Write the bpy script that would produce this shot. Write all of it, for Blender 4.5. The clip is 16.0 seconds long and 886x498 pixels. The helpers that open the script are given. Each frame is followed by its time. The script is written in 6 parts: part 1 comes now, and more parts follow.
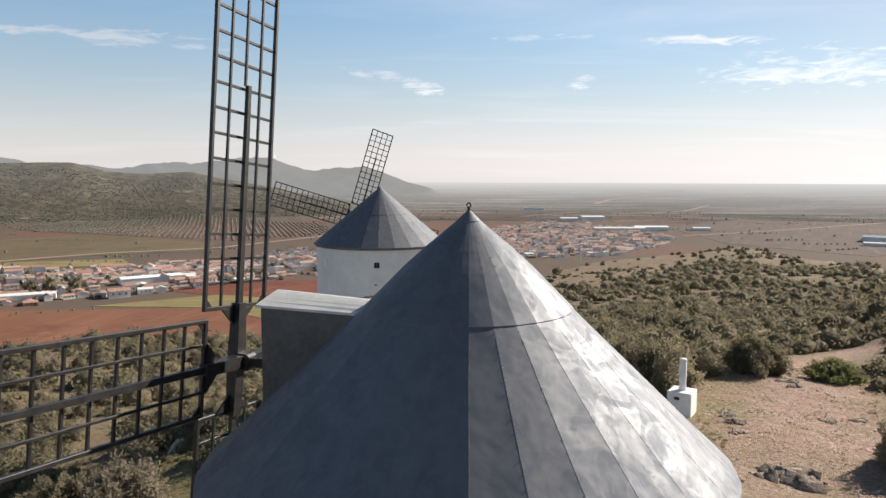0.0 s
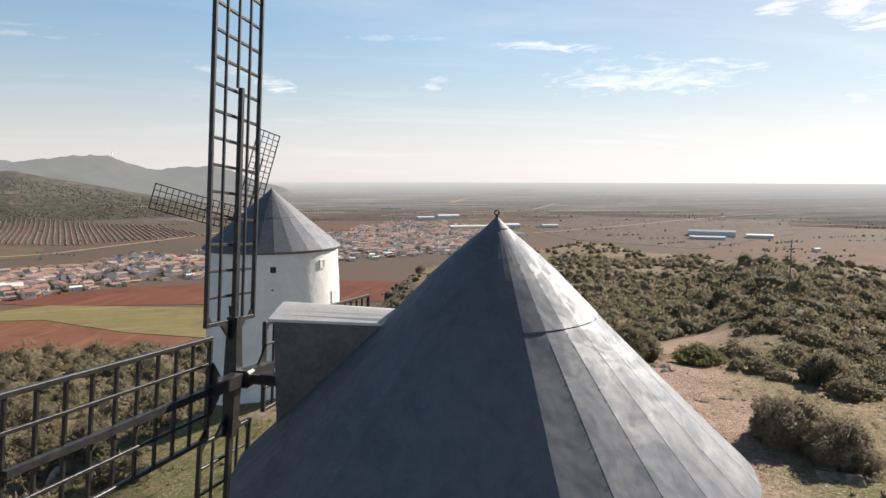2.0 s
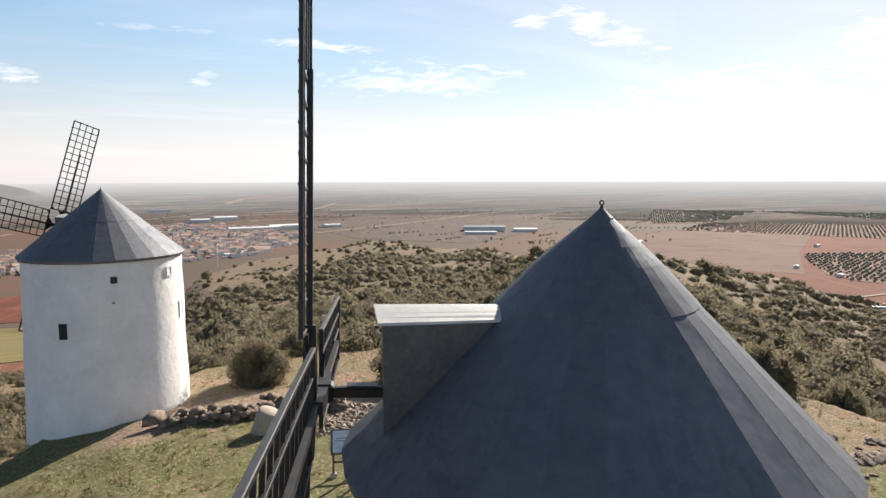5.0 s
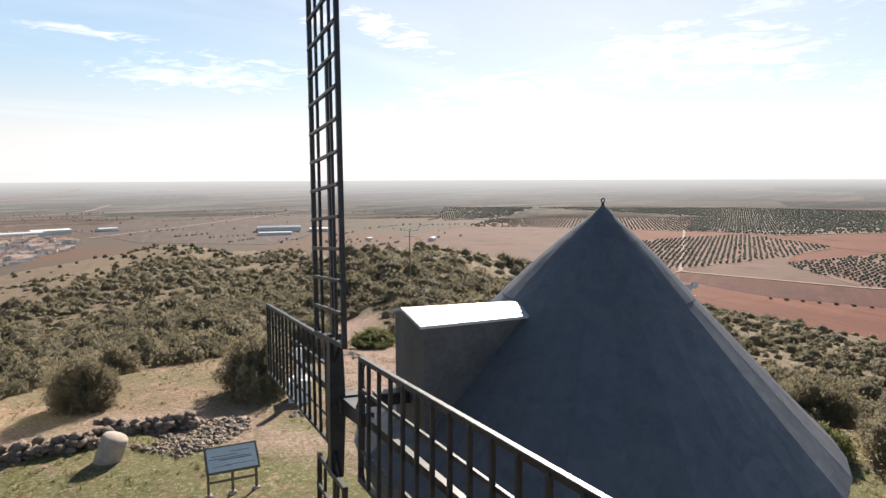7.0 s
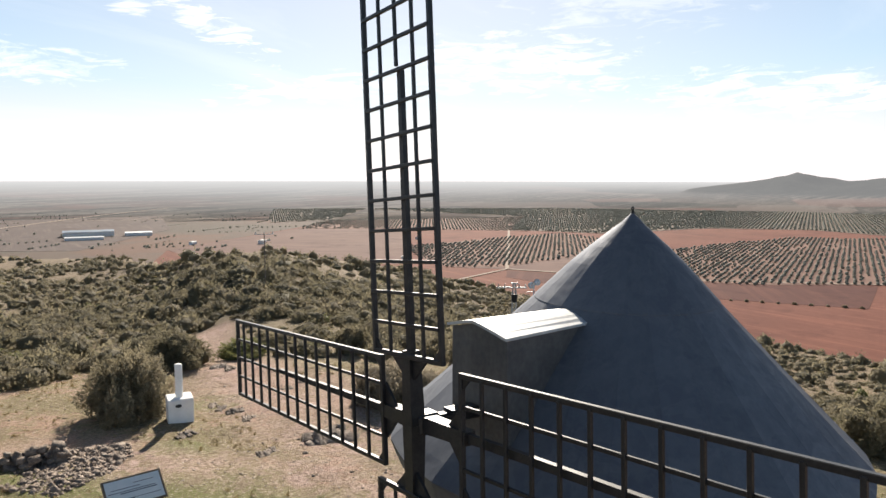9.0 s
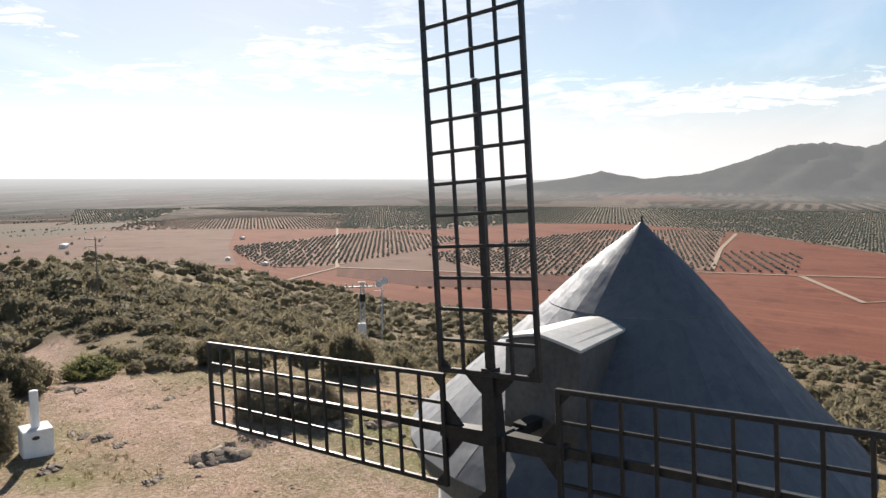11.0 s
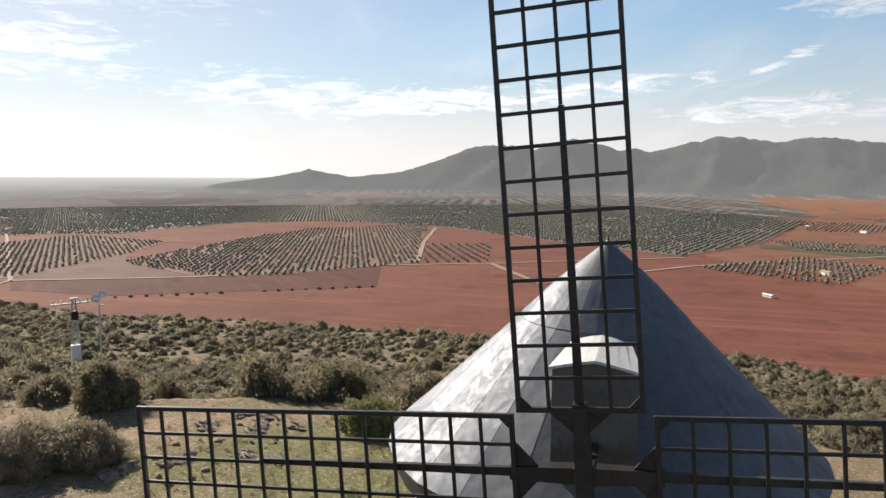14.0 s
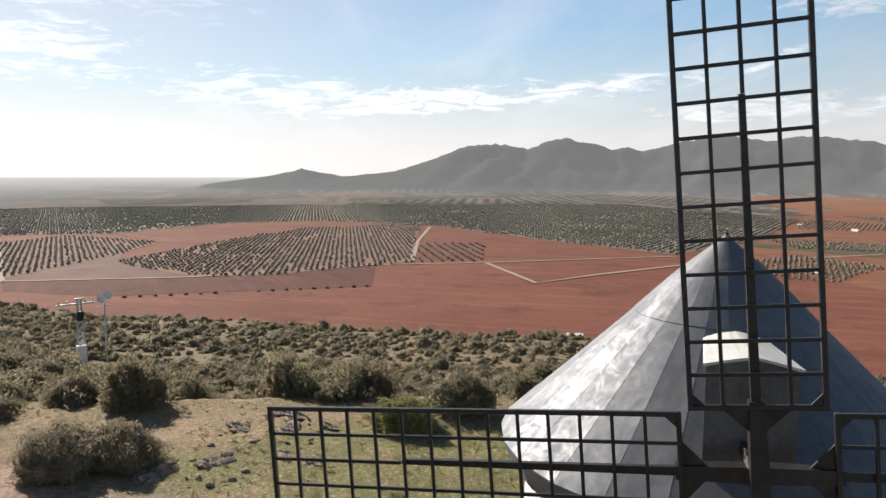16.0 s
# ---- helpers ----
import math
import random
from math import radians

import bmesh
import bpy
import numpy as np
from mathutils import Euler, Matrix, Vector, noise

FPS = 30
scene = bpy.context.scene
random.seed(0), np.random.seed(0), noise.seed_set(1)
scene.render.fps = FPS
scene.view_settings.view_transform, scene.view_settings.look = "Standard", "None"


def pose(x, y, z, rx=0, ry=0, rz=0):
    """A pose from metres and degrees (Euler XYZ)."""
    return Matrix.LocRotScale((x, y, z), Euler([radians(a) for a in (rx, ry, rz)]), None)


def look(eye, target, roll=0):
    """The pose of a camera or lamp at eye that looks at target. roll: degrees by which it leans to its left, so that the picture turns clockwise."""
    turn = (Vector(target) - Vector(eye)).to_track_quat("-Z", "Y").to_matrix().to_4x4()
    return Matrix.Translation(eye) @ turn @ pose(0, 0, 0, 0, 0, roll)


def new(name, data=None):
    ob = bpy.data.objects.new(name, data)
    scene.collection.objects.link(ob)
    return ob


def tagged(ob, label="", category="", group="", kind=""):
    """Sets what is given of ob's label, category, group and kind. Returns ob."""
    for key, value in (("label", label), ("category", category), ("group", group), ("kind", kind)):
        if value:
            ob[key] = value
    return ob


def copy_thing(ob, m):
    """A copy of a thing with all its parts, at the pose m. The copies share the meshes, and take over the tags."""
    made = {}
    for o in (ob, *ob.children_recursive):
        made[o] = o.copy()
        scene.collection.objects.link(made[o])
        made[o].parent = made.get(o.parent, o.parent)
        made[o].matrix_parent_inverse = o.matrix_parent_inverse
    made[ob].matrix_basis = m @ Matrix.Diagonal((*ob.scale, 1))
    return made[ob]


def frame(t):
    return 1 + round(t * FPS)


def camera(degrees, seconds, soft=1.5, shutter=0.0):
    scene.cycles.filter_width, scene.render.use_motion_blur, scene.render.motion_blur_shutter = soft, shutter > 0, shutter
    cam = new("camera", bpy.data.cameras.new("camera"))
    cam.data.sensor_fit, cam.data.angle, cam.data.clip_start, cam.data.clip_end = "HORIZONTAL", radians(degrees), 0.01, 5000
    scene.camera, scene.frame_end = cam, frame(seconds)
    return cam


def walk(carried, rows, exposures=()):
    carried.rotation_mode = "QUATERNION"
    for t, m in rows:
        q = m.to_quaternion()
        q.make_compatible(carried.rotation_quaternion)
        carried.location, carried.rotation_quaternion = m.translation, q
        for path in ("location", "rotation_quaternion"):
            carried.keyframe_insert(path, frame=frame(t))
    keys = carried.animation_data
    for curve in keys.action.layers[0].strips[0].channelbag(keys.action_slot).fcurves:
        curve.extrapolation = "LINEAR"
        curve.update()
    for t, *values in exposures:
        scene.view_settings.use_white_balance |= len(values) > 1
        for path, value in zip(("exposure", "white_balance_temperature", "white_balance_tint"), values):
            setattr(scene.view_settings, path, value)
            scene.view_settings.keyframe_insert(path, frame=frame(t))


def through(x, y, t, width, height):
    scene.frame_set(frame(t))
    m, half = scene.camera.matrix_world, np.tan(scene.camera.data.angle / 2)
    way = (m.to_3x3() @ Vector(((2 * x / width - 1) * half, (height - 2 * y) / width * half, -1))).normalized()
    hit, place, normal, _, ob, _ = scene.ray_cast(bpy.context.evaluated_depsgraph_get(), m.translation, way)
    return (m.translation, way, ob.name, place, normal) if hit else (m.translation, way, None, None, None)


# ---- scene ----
cam = camera(65.06, 16.0)


def shot(x, y, z, yaw, pitch, roll):
    return pose(x, y, z, 90 + pitch, 0, yaw) @ pose(0, 0, 0, 0, 0, roll)


PATH = [
    (0.0, shot(0.110, -7.428, 9.374, 2.97, -5.81, 0.13)),
    (0.5, shot(-0.339, -7.463, 9.408, 2.76, -5.86, 0.12)),
    (1.0, shot(-0.770, -7.490, 9.426, 2.44, -5.84, 0.09)),
    (1.5, shot(-1.261, -7.460, 9.446, -2.65, -5.83, 0.17)),
    (2.0, shot(-1.732, -7.372, 9.461, -8.79, -5.82, 0.12)),
    (2.5, shot(-2.275, -7.223, 9.458, -11.34, -5.84, -0.14)),
    (3.0, shot(-2.786, -7.049, 9.442, -11.99, -5.81, -0.02)),
    (5.5, shot(-5.549, -5.761, 9.367, -31.53, -5.94, -0.21)),
    (6.0, shot(-6.048, -5.419, 9.371, -35.93, -5.97, -0.12)),
    (6.5, shot(-6.543, -4.998, 9.384, -40.11, -5.91, -0.05)),
    (7.0, shot(-6.981, -4.617, 9.385, -43.56, -6.01, -0.25)),
    (7.5, shot(-7.389, -4.143, 9.403, -47.13, -5.96, -0.06)),
    (8.0, shot(-7.762, -3.667, 9.436, -50.38, -6.00, -0.17)),
    (8.5, shot(-8.109, -3.157, 9.450, -54.12, -5.95, -0.03)),
    (11.0, shot(-9.315, -0.386, 9.627, -71.65, -6.07, 0.17)),
    (11.5, shot(-9.432, 0.191, 9.657, -77.83, -6.02, 0.29)),
    (12.0, shot(-9.509, 0.792, 9.710, -85.54, -5.96, 0.31)),
    (12.5, shot(-9.497, 1.377, 9.781, -91.73, -6.03, 0.16)),
    (13.0, shot(-9.403, 1.997, 9.842, -94.39, -6.07, 0.15)),
    (13.5, shot(-9.278, 2.558, 9.883, -94.99, -6.10, 0.18)),
    (14.0, shot(-9.141, 3.107, 9.907, -95.33, -6.14, 0.29)),
    (14.5, shot(-9.044, 3.539, 9.902, -95.56, -6.12, 0.34)),
    (15.0, shot(-8.948, 3.961, 9.887, -95.73, -6.14, 0.33)),
    (15.5, shot(-8.868, 4.337, 9.868, -95.82, -6.19, 0.29)),
    (16.0, shot(-8.791, 4.711, 9.828, -95.90, -6.19, 0.18)),
]
EXPOSURES = [(0.0, 0.68, 6740, 10), (3.2, 0.68, 6740, 10), (5.3, 0.84, 6740, 11), (8.7, 0.82, 6740, 10), (11.0, 0.77, 6740, 10), (12.0, 0.69, 6740, 10),
             (12.25, 0.72, 6740, 14), (12.5, 0.80, 6740, 27), (12.75, 0.74, 6740, 18), (13.0, 0.70, 6740, 11), (13.5, 0.68, 6740, 10), (16.0, 0.68, 6740, 10)]
walk(cam, PATH, EXPOSURES)

# ---- light ----
SUN_BEARING, SUN_UP = 56.0, 29.0
sun = new("sun", bpy.data.lights.new("sun", "SUN"))
sun.data.energy, sun.data.angle, sun.data.color = 5.3, radians(0.6), (1.0, 0.93, 0.83)
sb, se = radians(SUN_BEARING), radians(SUN_UP)
SUN_WAY = Vector((math.sin(sb) * math.cos(se), math.cos(sb) * math.cos(se), math.sin(se)))
sun.matrix_world = look(tuple(SUN_WAY * 100), (0, 0, 0))


def node(nt, kind, inputs=()):
    n = nt.nodes.new(kind)
    for key, value in (inputs.items() if isinstance(inputs, dict) else enumerate(inputs)):
        if value is None:
            continue
        if isinstance(value, bpy.types.NodeSocket):
            nt.links.new(value, n.inputs[key])
        else:
            n.inputs[key].default_value = value
    return n


def ramp(nt, fac, stops):
    n = node(nt, "ShaderNodeValToRGB", {0: fac})
    els = n.color_ramp.elements
    while len(els) < len(stops):
        els.new(0.5)
    for e, (p, c) in zip(els, stops):
        e.position = p
        e.color = (c, c, c, 1) if isinstance(c, (int, float)) else (*c, 1)
    return n.outputs[0]


def maths(nt, op, a, b=None, clamp=False):
    n = node(nt, "ShaderNodeMath", {0: a, 1: b})
    n.operation, n.use_clamp = op, clamp
    return n.outputs[0]


def mixed(nt, fac, a, b, blend="MIX"):
    n = node(nt, "ShaderNodeMix")
    n.data_type, n.blend_type = "RGBA", blend
    for k, v in ((0, fac), (6, a), (7, b)):
        if isinstance(v, bpy.types.NodeSocket):
            nt.links.new(v, n.inputs[k])
        else:
            n.inputs[k].default_value = v if k == 0 else (*v, 1) if len(v) == 3 else v
    return n.outputs[2]


world = bpy.data.worlds.new("world")
scene.world = world
world.use_nodes = True
wn = world.node_tree
wn.nodes.clear()
sky = node(wn, "ShaderNodeTexSky")
sky.sky_type, sky.sun_disc, sky.sun_elevation, sky.sun_rotation = "NISHITA", False, se, sb
sky.altitude, sky.air_density, sky.dust_density, sky.ozone_density = 700, 1.0, 0.3, 0.9
way = node(wn, "ShaderNodeTexCoord").outputs["Generated"]
sep = node(wn, "ShaderNodeSeparateXYZ", {0: way})
up = sep.outputs[2]
high = maths(wn, "ADD", maths(wn, "MAXIMUM", up, 0.0), 0.10)
flat = node(wn, "ShaderNodeCombineXYZ", {0: maths(wn, "DIVIDE", sep.outputs[0], high), 1: maths(wn, "DIVIDE", sep.outputs[1], high)}).outputs[0]
turned = node(wn, "ShaderNodeMapping", {0: flat, "Rotation": (0, 0, radians(28)), "Scale": (0.28, 0.85, 1.0)}).outputs[0]
wisps = node(wn, "ShaderNodeTexNoise", {"Vector": turned, "Scale": 1.5, "Detail": 8, "Roughness": 0.58, "Distortion": 0.5}).outputs[0]
broad = node(wn, "ShaderNodeTexNoise", {"Vector": flat, "Scale": 0.33, "Detail": 2}).outputs[0]
cloud = maths(wn, "MULTIPLY", ramp(wn, wisps, [(0.50, 0.0), (0.74, 1.0)]), ramp(wn, broad, [(0.36, 0.25), (0.62, 1.0)]))
cloud = maths(wn, "MULTIPLY", cloud, ramp(wn, up, [(0.0, 0.1), (0.08, 0.25), (0.20, 0.25), (0.42, 0.8), (0.62, 0.12)]))
az = maths(wn, "MULTIPLY", maths(wn, "ARCTAN2", sep.outputs[0], sep.outputs[1]), 180 / math.pi)
el = maths(wn, "MULTIPLY", maths(wn, "ARCSINE", up), 180 / math.pi)
sheet = node(wn, "ShaderNodeCombineXYZ", {0: maths(wn, "MULTIPLY", az, 0.16), 1: maths(wn, "ADD", maths(wn, "MULTIPLY", el, 0.75), maths(wn, "MULTIPLY", az, -0.02))}).outputs[0]
streaks = node(wn, "ShaderNodeTexNoise", {"Vector": sheet, "Scale": 1.9, "Detail": 8, "Roughness": 0.66, "Distortion": 0.8}).outputs[0]
frayed = maths(wn, "ADD", maths(wn, "MULTIPLY", streaks, 5.5), -2.15)
# single clouds: bearing, height, half width, half depth, rise along the bearing (all in degrees), density
CLOUDS = [(16.5, 10.3, 6.5, 0.45, -0.03, 0.75), (5.2, 11.0, 4.0, 0.4, 0.0, 0.5), (-4.8, 7.4, 2.2, 0.7, -0.15, 0.8), (8.1, 7.6, 1.6, 0.8, 0.3, 0.75), (-8.5, 8.3, 3.0, 0.5, -0.1, 0.5),
          (-29.0, 10.1, 11.0, 0.7, 0.0, 0.5), (25.0, 7.8, 9.0, 1.6, 0.0, 0.6), (39.8, 11.2, 4.6, 1.4, -0.4, 1.0), (33.8, 12.0, 1.8, 0.8, 0.0, 0.8), (48.0, 7.0, 10.0, 1.5, 0.05, 0.7),
          (64.0, 9.0, 11.0, 3.0, 0.0, 0.6), (83.0, 6.2, 12.0, 2.0, -0.05, 0.6), (93.0, 5.9, 17.0, 1.4, 0.04, 1.0), (108.0, 6.9, 11.0, 1.0, 0.05, 0.95), (120.8, 8.2, 2.8, 0.55, 0.36, 1.0),
          (126.0, 11.9, 6.0, 1.1, 0.0, 0.8), (121.0, 4.8, 11.0, 1.2, 0.0, 0.65), (75.0, 14.0, 14.0, 3.0, 0.1, 0.3)]
for b0, e0, bw, eh, rise, dense in CLOUDS:
    off = maths(wn, "SUBTRACT", az, b0)
    lift = maths(wn, "SUBTRACT", maths(wn, "SUBTRACT", el, e0), maths(wn, "MULTIPLY", off, rise))
    off, lift = maths(wn, "DIVIDE", off, bw), maths(wn, "DIVIDE", lift, eh)
    body = maths(wn, "SUBTRACT", frayed, maths(wn, "ADD", maths(wn, "MULTIPLY", off, off), maths(wn, "MULTIPLY", lift, lift)), True)
    cloud = maths(wn, "MAXIMUM", cloud, maths(wn, "MULTIPLY", body, dense * 0.85))
raw = node(wn, "ShaderNodeRGBToBW", {0: sky.outputs[0]}).outputs[0]
calm = maths(wn, "DIVIDE", 1.0, maths(wn, "ADD", 1.0, maths(wn, "DIVIDE", raw, 9.0)))
air = mixed(wn, 1.0, sky.outputs[0], node(wn, "ShaderNodeCombineXYZ", {0: maths(wn, "MULTIPLY", calm, 0.89), 1: maths(wn, "MULTIPLY", calm, 1.03), 2: maths(wn, "MULTIPLY", calm, 1.07)}).outputs[0], "MULTIPLY")
lum = node(wn, "ShaderNodeRGBToBW", {0: air}).outputs[0]
toward = node(wn, "ShaderNodeVectorMath", {0: way, 1: SUN_WAY})
toward.operation = "DOT_PRODUCT"
glare = maths(wn, "MULTIPLY", maths(wn, "POWER", maths(wn, "MAXIMUM", toward.outputs["Value"], 0.0), 3.0), 0.6)
veil = maths(wn, "MAXIMUM", ramp(wn, up, [(0.0, 0.9), (0.06, 0.72), (0.13, 0.36), (0.25, 0.0)]), glare)
pale = node(wn, "ShaderNodeCombineXYZ", {0: maths(wn, "MULTIPLY", lum, 1.11), 1: maths(wn, "MULTIPLY", lum, 1.05), 2: maths(wn, "MULTIPLY", lum, 1.12)}).outputs[0]
white = node(wn, "ShaderNodeCombineXYZ", {0: maths(wn, "MULTIPLY", lum, 1.75), 1: maths(wn, "MULTIPLY", lum, 1.75), 2: maths(wn, "MULTIPLY", lum, 1.84)}).outputs[0]
hazed = mixed(wn, veil, air, pale)
clouded = mixed(wn, cloud, hazed, white)
deep = ramp(wn, up, [(0.25, 1.0), (0.55, 0.55), (0.90, 0.32)])
clouded = mixed(wn, 1.0, clouded, deep, "MULTIPLY")
back = node(wn, "ShaderNodeBackground", {0: clouded, 1: 0.117})
wn.links.new(back.outputs[0], node(wn, "ShaderNodeOutputWorld").inputs[0])

# ---- materials ----


def material(name):
    m = bpy.data.materials.new(name)
    m.use_nodes = True
    nt = m.node_tree
    nt.nodes.clear()
    bsdf = node(nt, "ShaderNodeBsdfPrincipled")
    out = node(nt, "ShaderNodeOutputMaterial", {0: bsdf.outputs[0]})
    return m, nt, bsdf, out


def place(nt, world_space=True):
    if world_space:
        return node(nt, "ShaderNodeNewGeometry").outputs["Position"]
    return node(nt, "ShaderNodeTexCoord").outputs["Object"]


def attribute(nt, name):
    n = node(nt, "ShaderNodeAttribute")
    n.attribute_name = name
    return n.outputs["Fac"]


def noise_of(nt, co, scale, detail=4.0, rough=0.55, dist=0.0):
    return node(nt, "ShaderNodeTexNoise", {"Vector": co, "Scale": scale, "Detail": detail, "Roughness": rough, "Distortion": dist}).outputs[0]


def bump(nt, bsdf, height, strength, distance):
    b = node(nt, "ShaderNodeBump", {"Height": height, "Strength": strength, "Distance": distance})
    nt.links.new(b.outputs[0], bsdf.inputs["Normal"])


def plain(name, a, b, scale=3.0, rough=0.8, metal=0.0, relief=0.2, depth=0.02, world_space=False, fine=8.0, vary=0.0, island=0.0):
    """Two colours blended by coarse and fine noise, with fine relief."""
    m, nt, bsdf, _ = material(name)
    co = place(nt, world_space)
    n1, n2 = noise_of(nt, co, scale), noise_of(nt, co, scale * fine)
    f = ramp(nt, maths(nt, "ADD", maths(nt, "MULTIPLY", n1, 0.65), maths(nt, "MULTIPLY", n2, 0.35)), [(0.36, 0.0), (0.64, 1.0)])
    if island:
        f = maths(nt, "ADD", maths(nt, "MULTIPLY", f, 1 - island), maths(nt, "MULTIPLY", node(nt, "ShaderNodeNewGeometry").outputs["Random Per Island"], island))
    c = mixed(nt, f, a, b)
    if vary:
        r = node(nt, "ShaderNodeObjectInfo").outputs["Random"]
        r = maths(nt, "ADD", maths(nt, "MULTIPLY", r, vary), 1.0 - vary / 2)
        c = mixed(nt, 1.0, c, node(nt, "ShaderNodeCombineXYZ", {0: r, 1: r, 2: r}).outputs[0], "MULTIPLY")
    nt.links.new(c, bsdf.inputs["Base Color"])
    bsdf.inputs["Roughness"].default_value, bsdf.inputs["Metallic"].default_value = rough, metal
    if relief:
        bump(nt, bsdf, n2, relief, depth)
    return m


def zinc_material():
    """Galvanised sheet: spangle, pale oxide blotches and run marks."""
    m, nt, bsdf, _ = material("galvanised_sheet")
    co = place(nt)
    big = noise_of(nt, co, 1.5, 5, 0.6, 0.6)
    streak = noise_of(nt, node(nt, "ShaderNodeMapping", {0: co, "Scale": (4.5, 4.5, 1.2)}).outputs[0], 1.4, 5, 0.62, 0.5)
    fine = noise_of(nt, co, 38, 3)
    edge = ramp(nt, big, [(0.44, 0.0), (0.52, 1.0), (0.60, 0.45)])
    f = maths(nt, "ADD", maths(nt, "MULTIPLY", edge, 0.55), maths(nt, "MULTIPLY", ramp(nt, streak, [(0.42, 0.0), (0.6, 1.0)]), 0.45), True)
    r = node(nt, "ShaderNodeObjectInfo").outputs["Random"]
    r = maths(nt, "ADD", maths(nt, "MULTIPLY", r, 0.08), 0.96)
    c = mixed(nt, f, (0.166, 0.177, 0.205), (0.207, 0.215, 0.233))
    patch = noise_of(nt, co, 2.3, 6, 0.55, 1.2)
    worn = ramp(nt, patch, [(0.49, 0.0), (0.515, 1.0), (0.60, 0.4)])
    c = mixed(nt, maths(nt, "MULTIPLY", worn, 0.22), c, (0.25, 0.25, 0.255))
    c = mixed(nt, maths(nt, "MULTIPLY", fine, 0.15), c, (0.11, 0.11, 0.11))
    c = mixed(nt, 1.0, c, node(nt, "ShaderNodeCombineXYZ", {0: r, 1: r, 2: r}).outputs[0], "MULTIPLY")
    nt.links.new(c, bsdf.inputs["Base Color"])
    bsdf.inputs["Metallic"].default_value = 0.55
    bsdf.inputs["Specular IOR Level"].default_value = 0.2
    bsdf.inputs["Specular Tint"].default_value = (0.55, 0.56, 0.58, 1)
    gloss = maths(nt, "SUBTRACT", ramp(nt, f, [(0.0, 0.72), (0.5, 0.66), (1.0, 0.60)]), maths(nt, "MULTIPLY", worn, 0.07))
    nt.links.new(gloss, bsdf.inputs["Roughness"])
    dents = noise_of(nt, co, 2.6, 2)
    bump(nt, bsdf, maths(nt, "ADD", dents, maths(nt, "MULTIPLY", fine, 0.03)), 0.25, 0.05)
    return m


def leaf_material(name, a, b, through=0.25):
    m, nt, bsdf, out = material(name)
    r = node(nt, "ShaderNodeNewGeometry").outputs["Random Per Island"]
    n = noise_of(nt, place(nt), 0.35, 3)
    tiny = noise_of(nt, place(nt), 5.0, 4, 0.7)
    f = maths(nt, "ADD", maths(nt, "MULTIPLY", r, 0.35), maths(nt, "MULTIPLY", ramp(nt, n, [(0.35, 0.0), (0.65, 1.0)]), 0.35))
    f = maths(nt, "ADD", f, maths(nt, "MULTIPLY", ramp(nt, tiny, [(0.40, 0.0), (0.60, 1.0)]), 0.3))
    c = mixed(nt, f, a, b)
    bump(nt, bsdf, tiny, 0.9, 0.25)
    nt.links.new(c, bsdf.inputs["Base Color"])
    bsdf.inputs["Roughness"].default_value = 0.75
    bsdf.inputs["Specular IOR Level"].default_value = 0.25
    tr = node(nt, "ShaderNodeBsdfTranslucent", {0: c})
    mix = node(nt, "ShaderNodeMixShader", {0: through, 1: bsdf.outputs[0], 2: tr.outputs[0]})
    nt.links.new(mix.outputs[0], out.inputs[0])
    return m


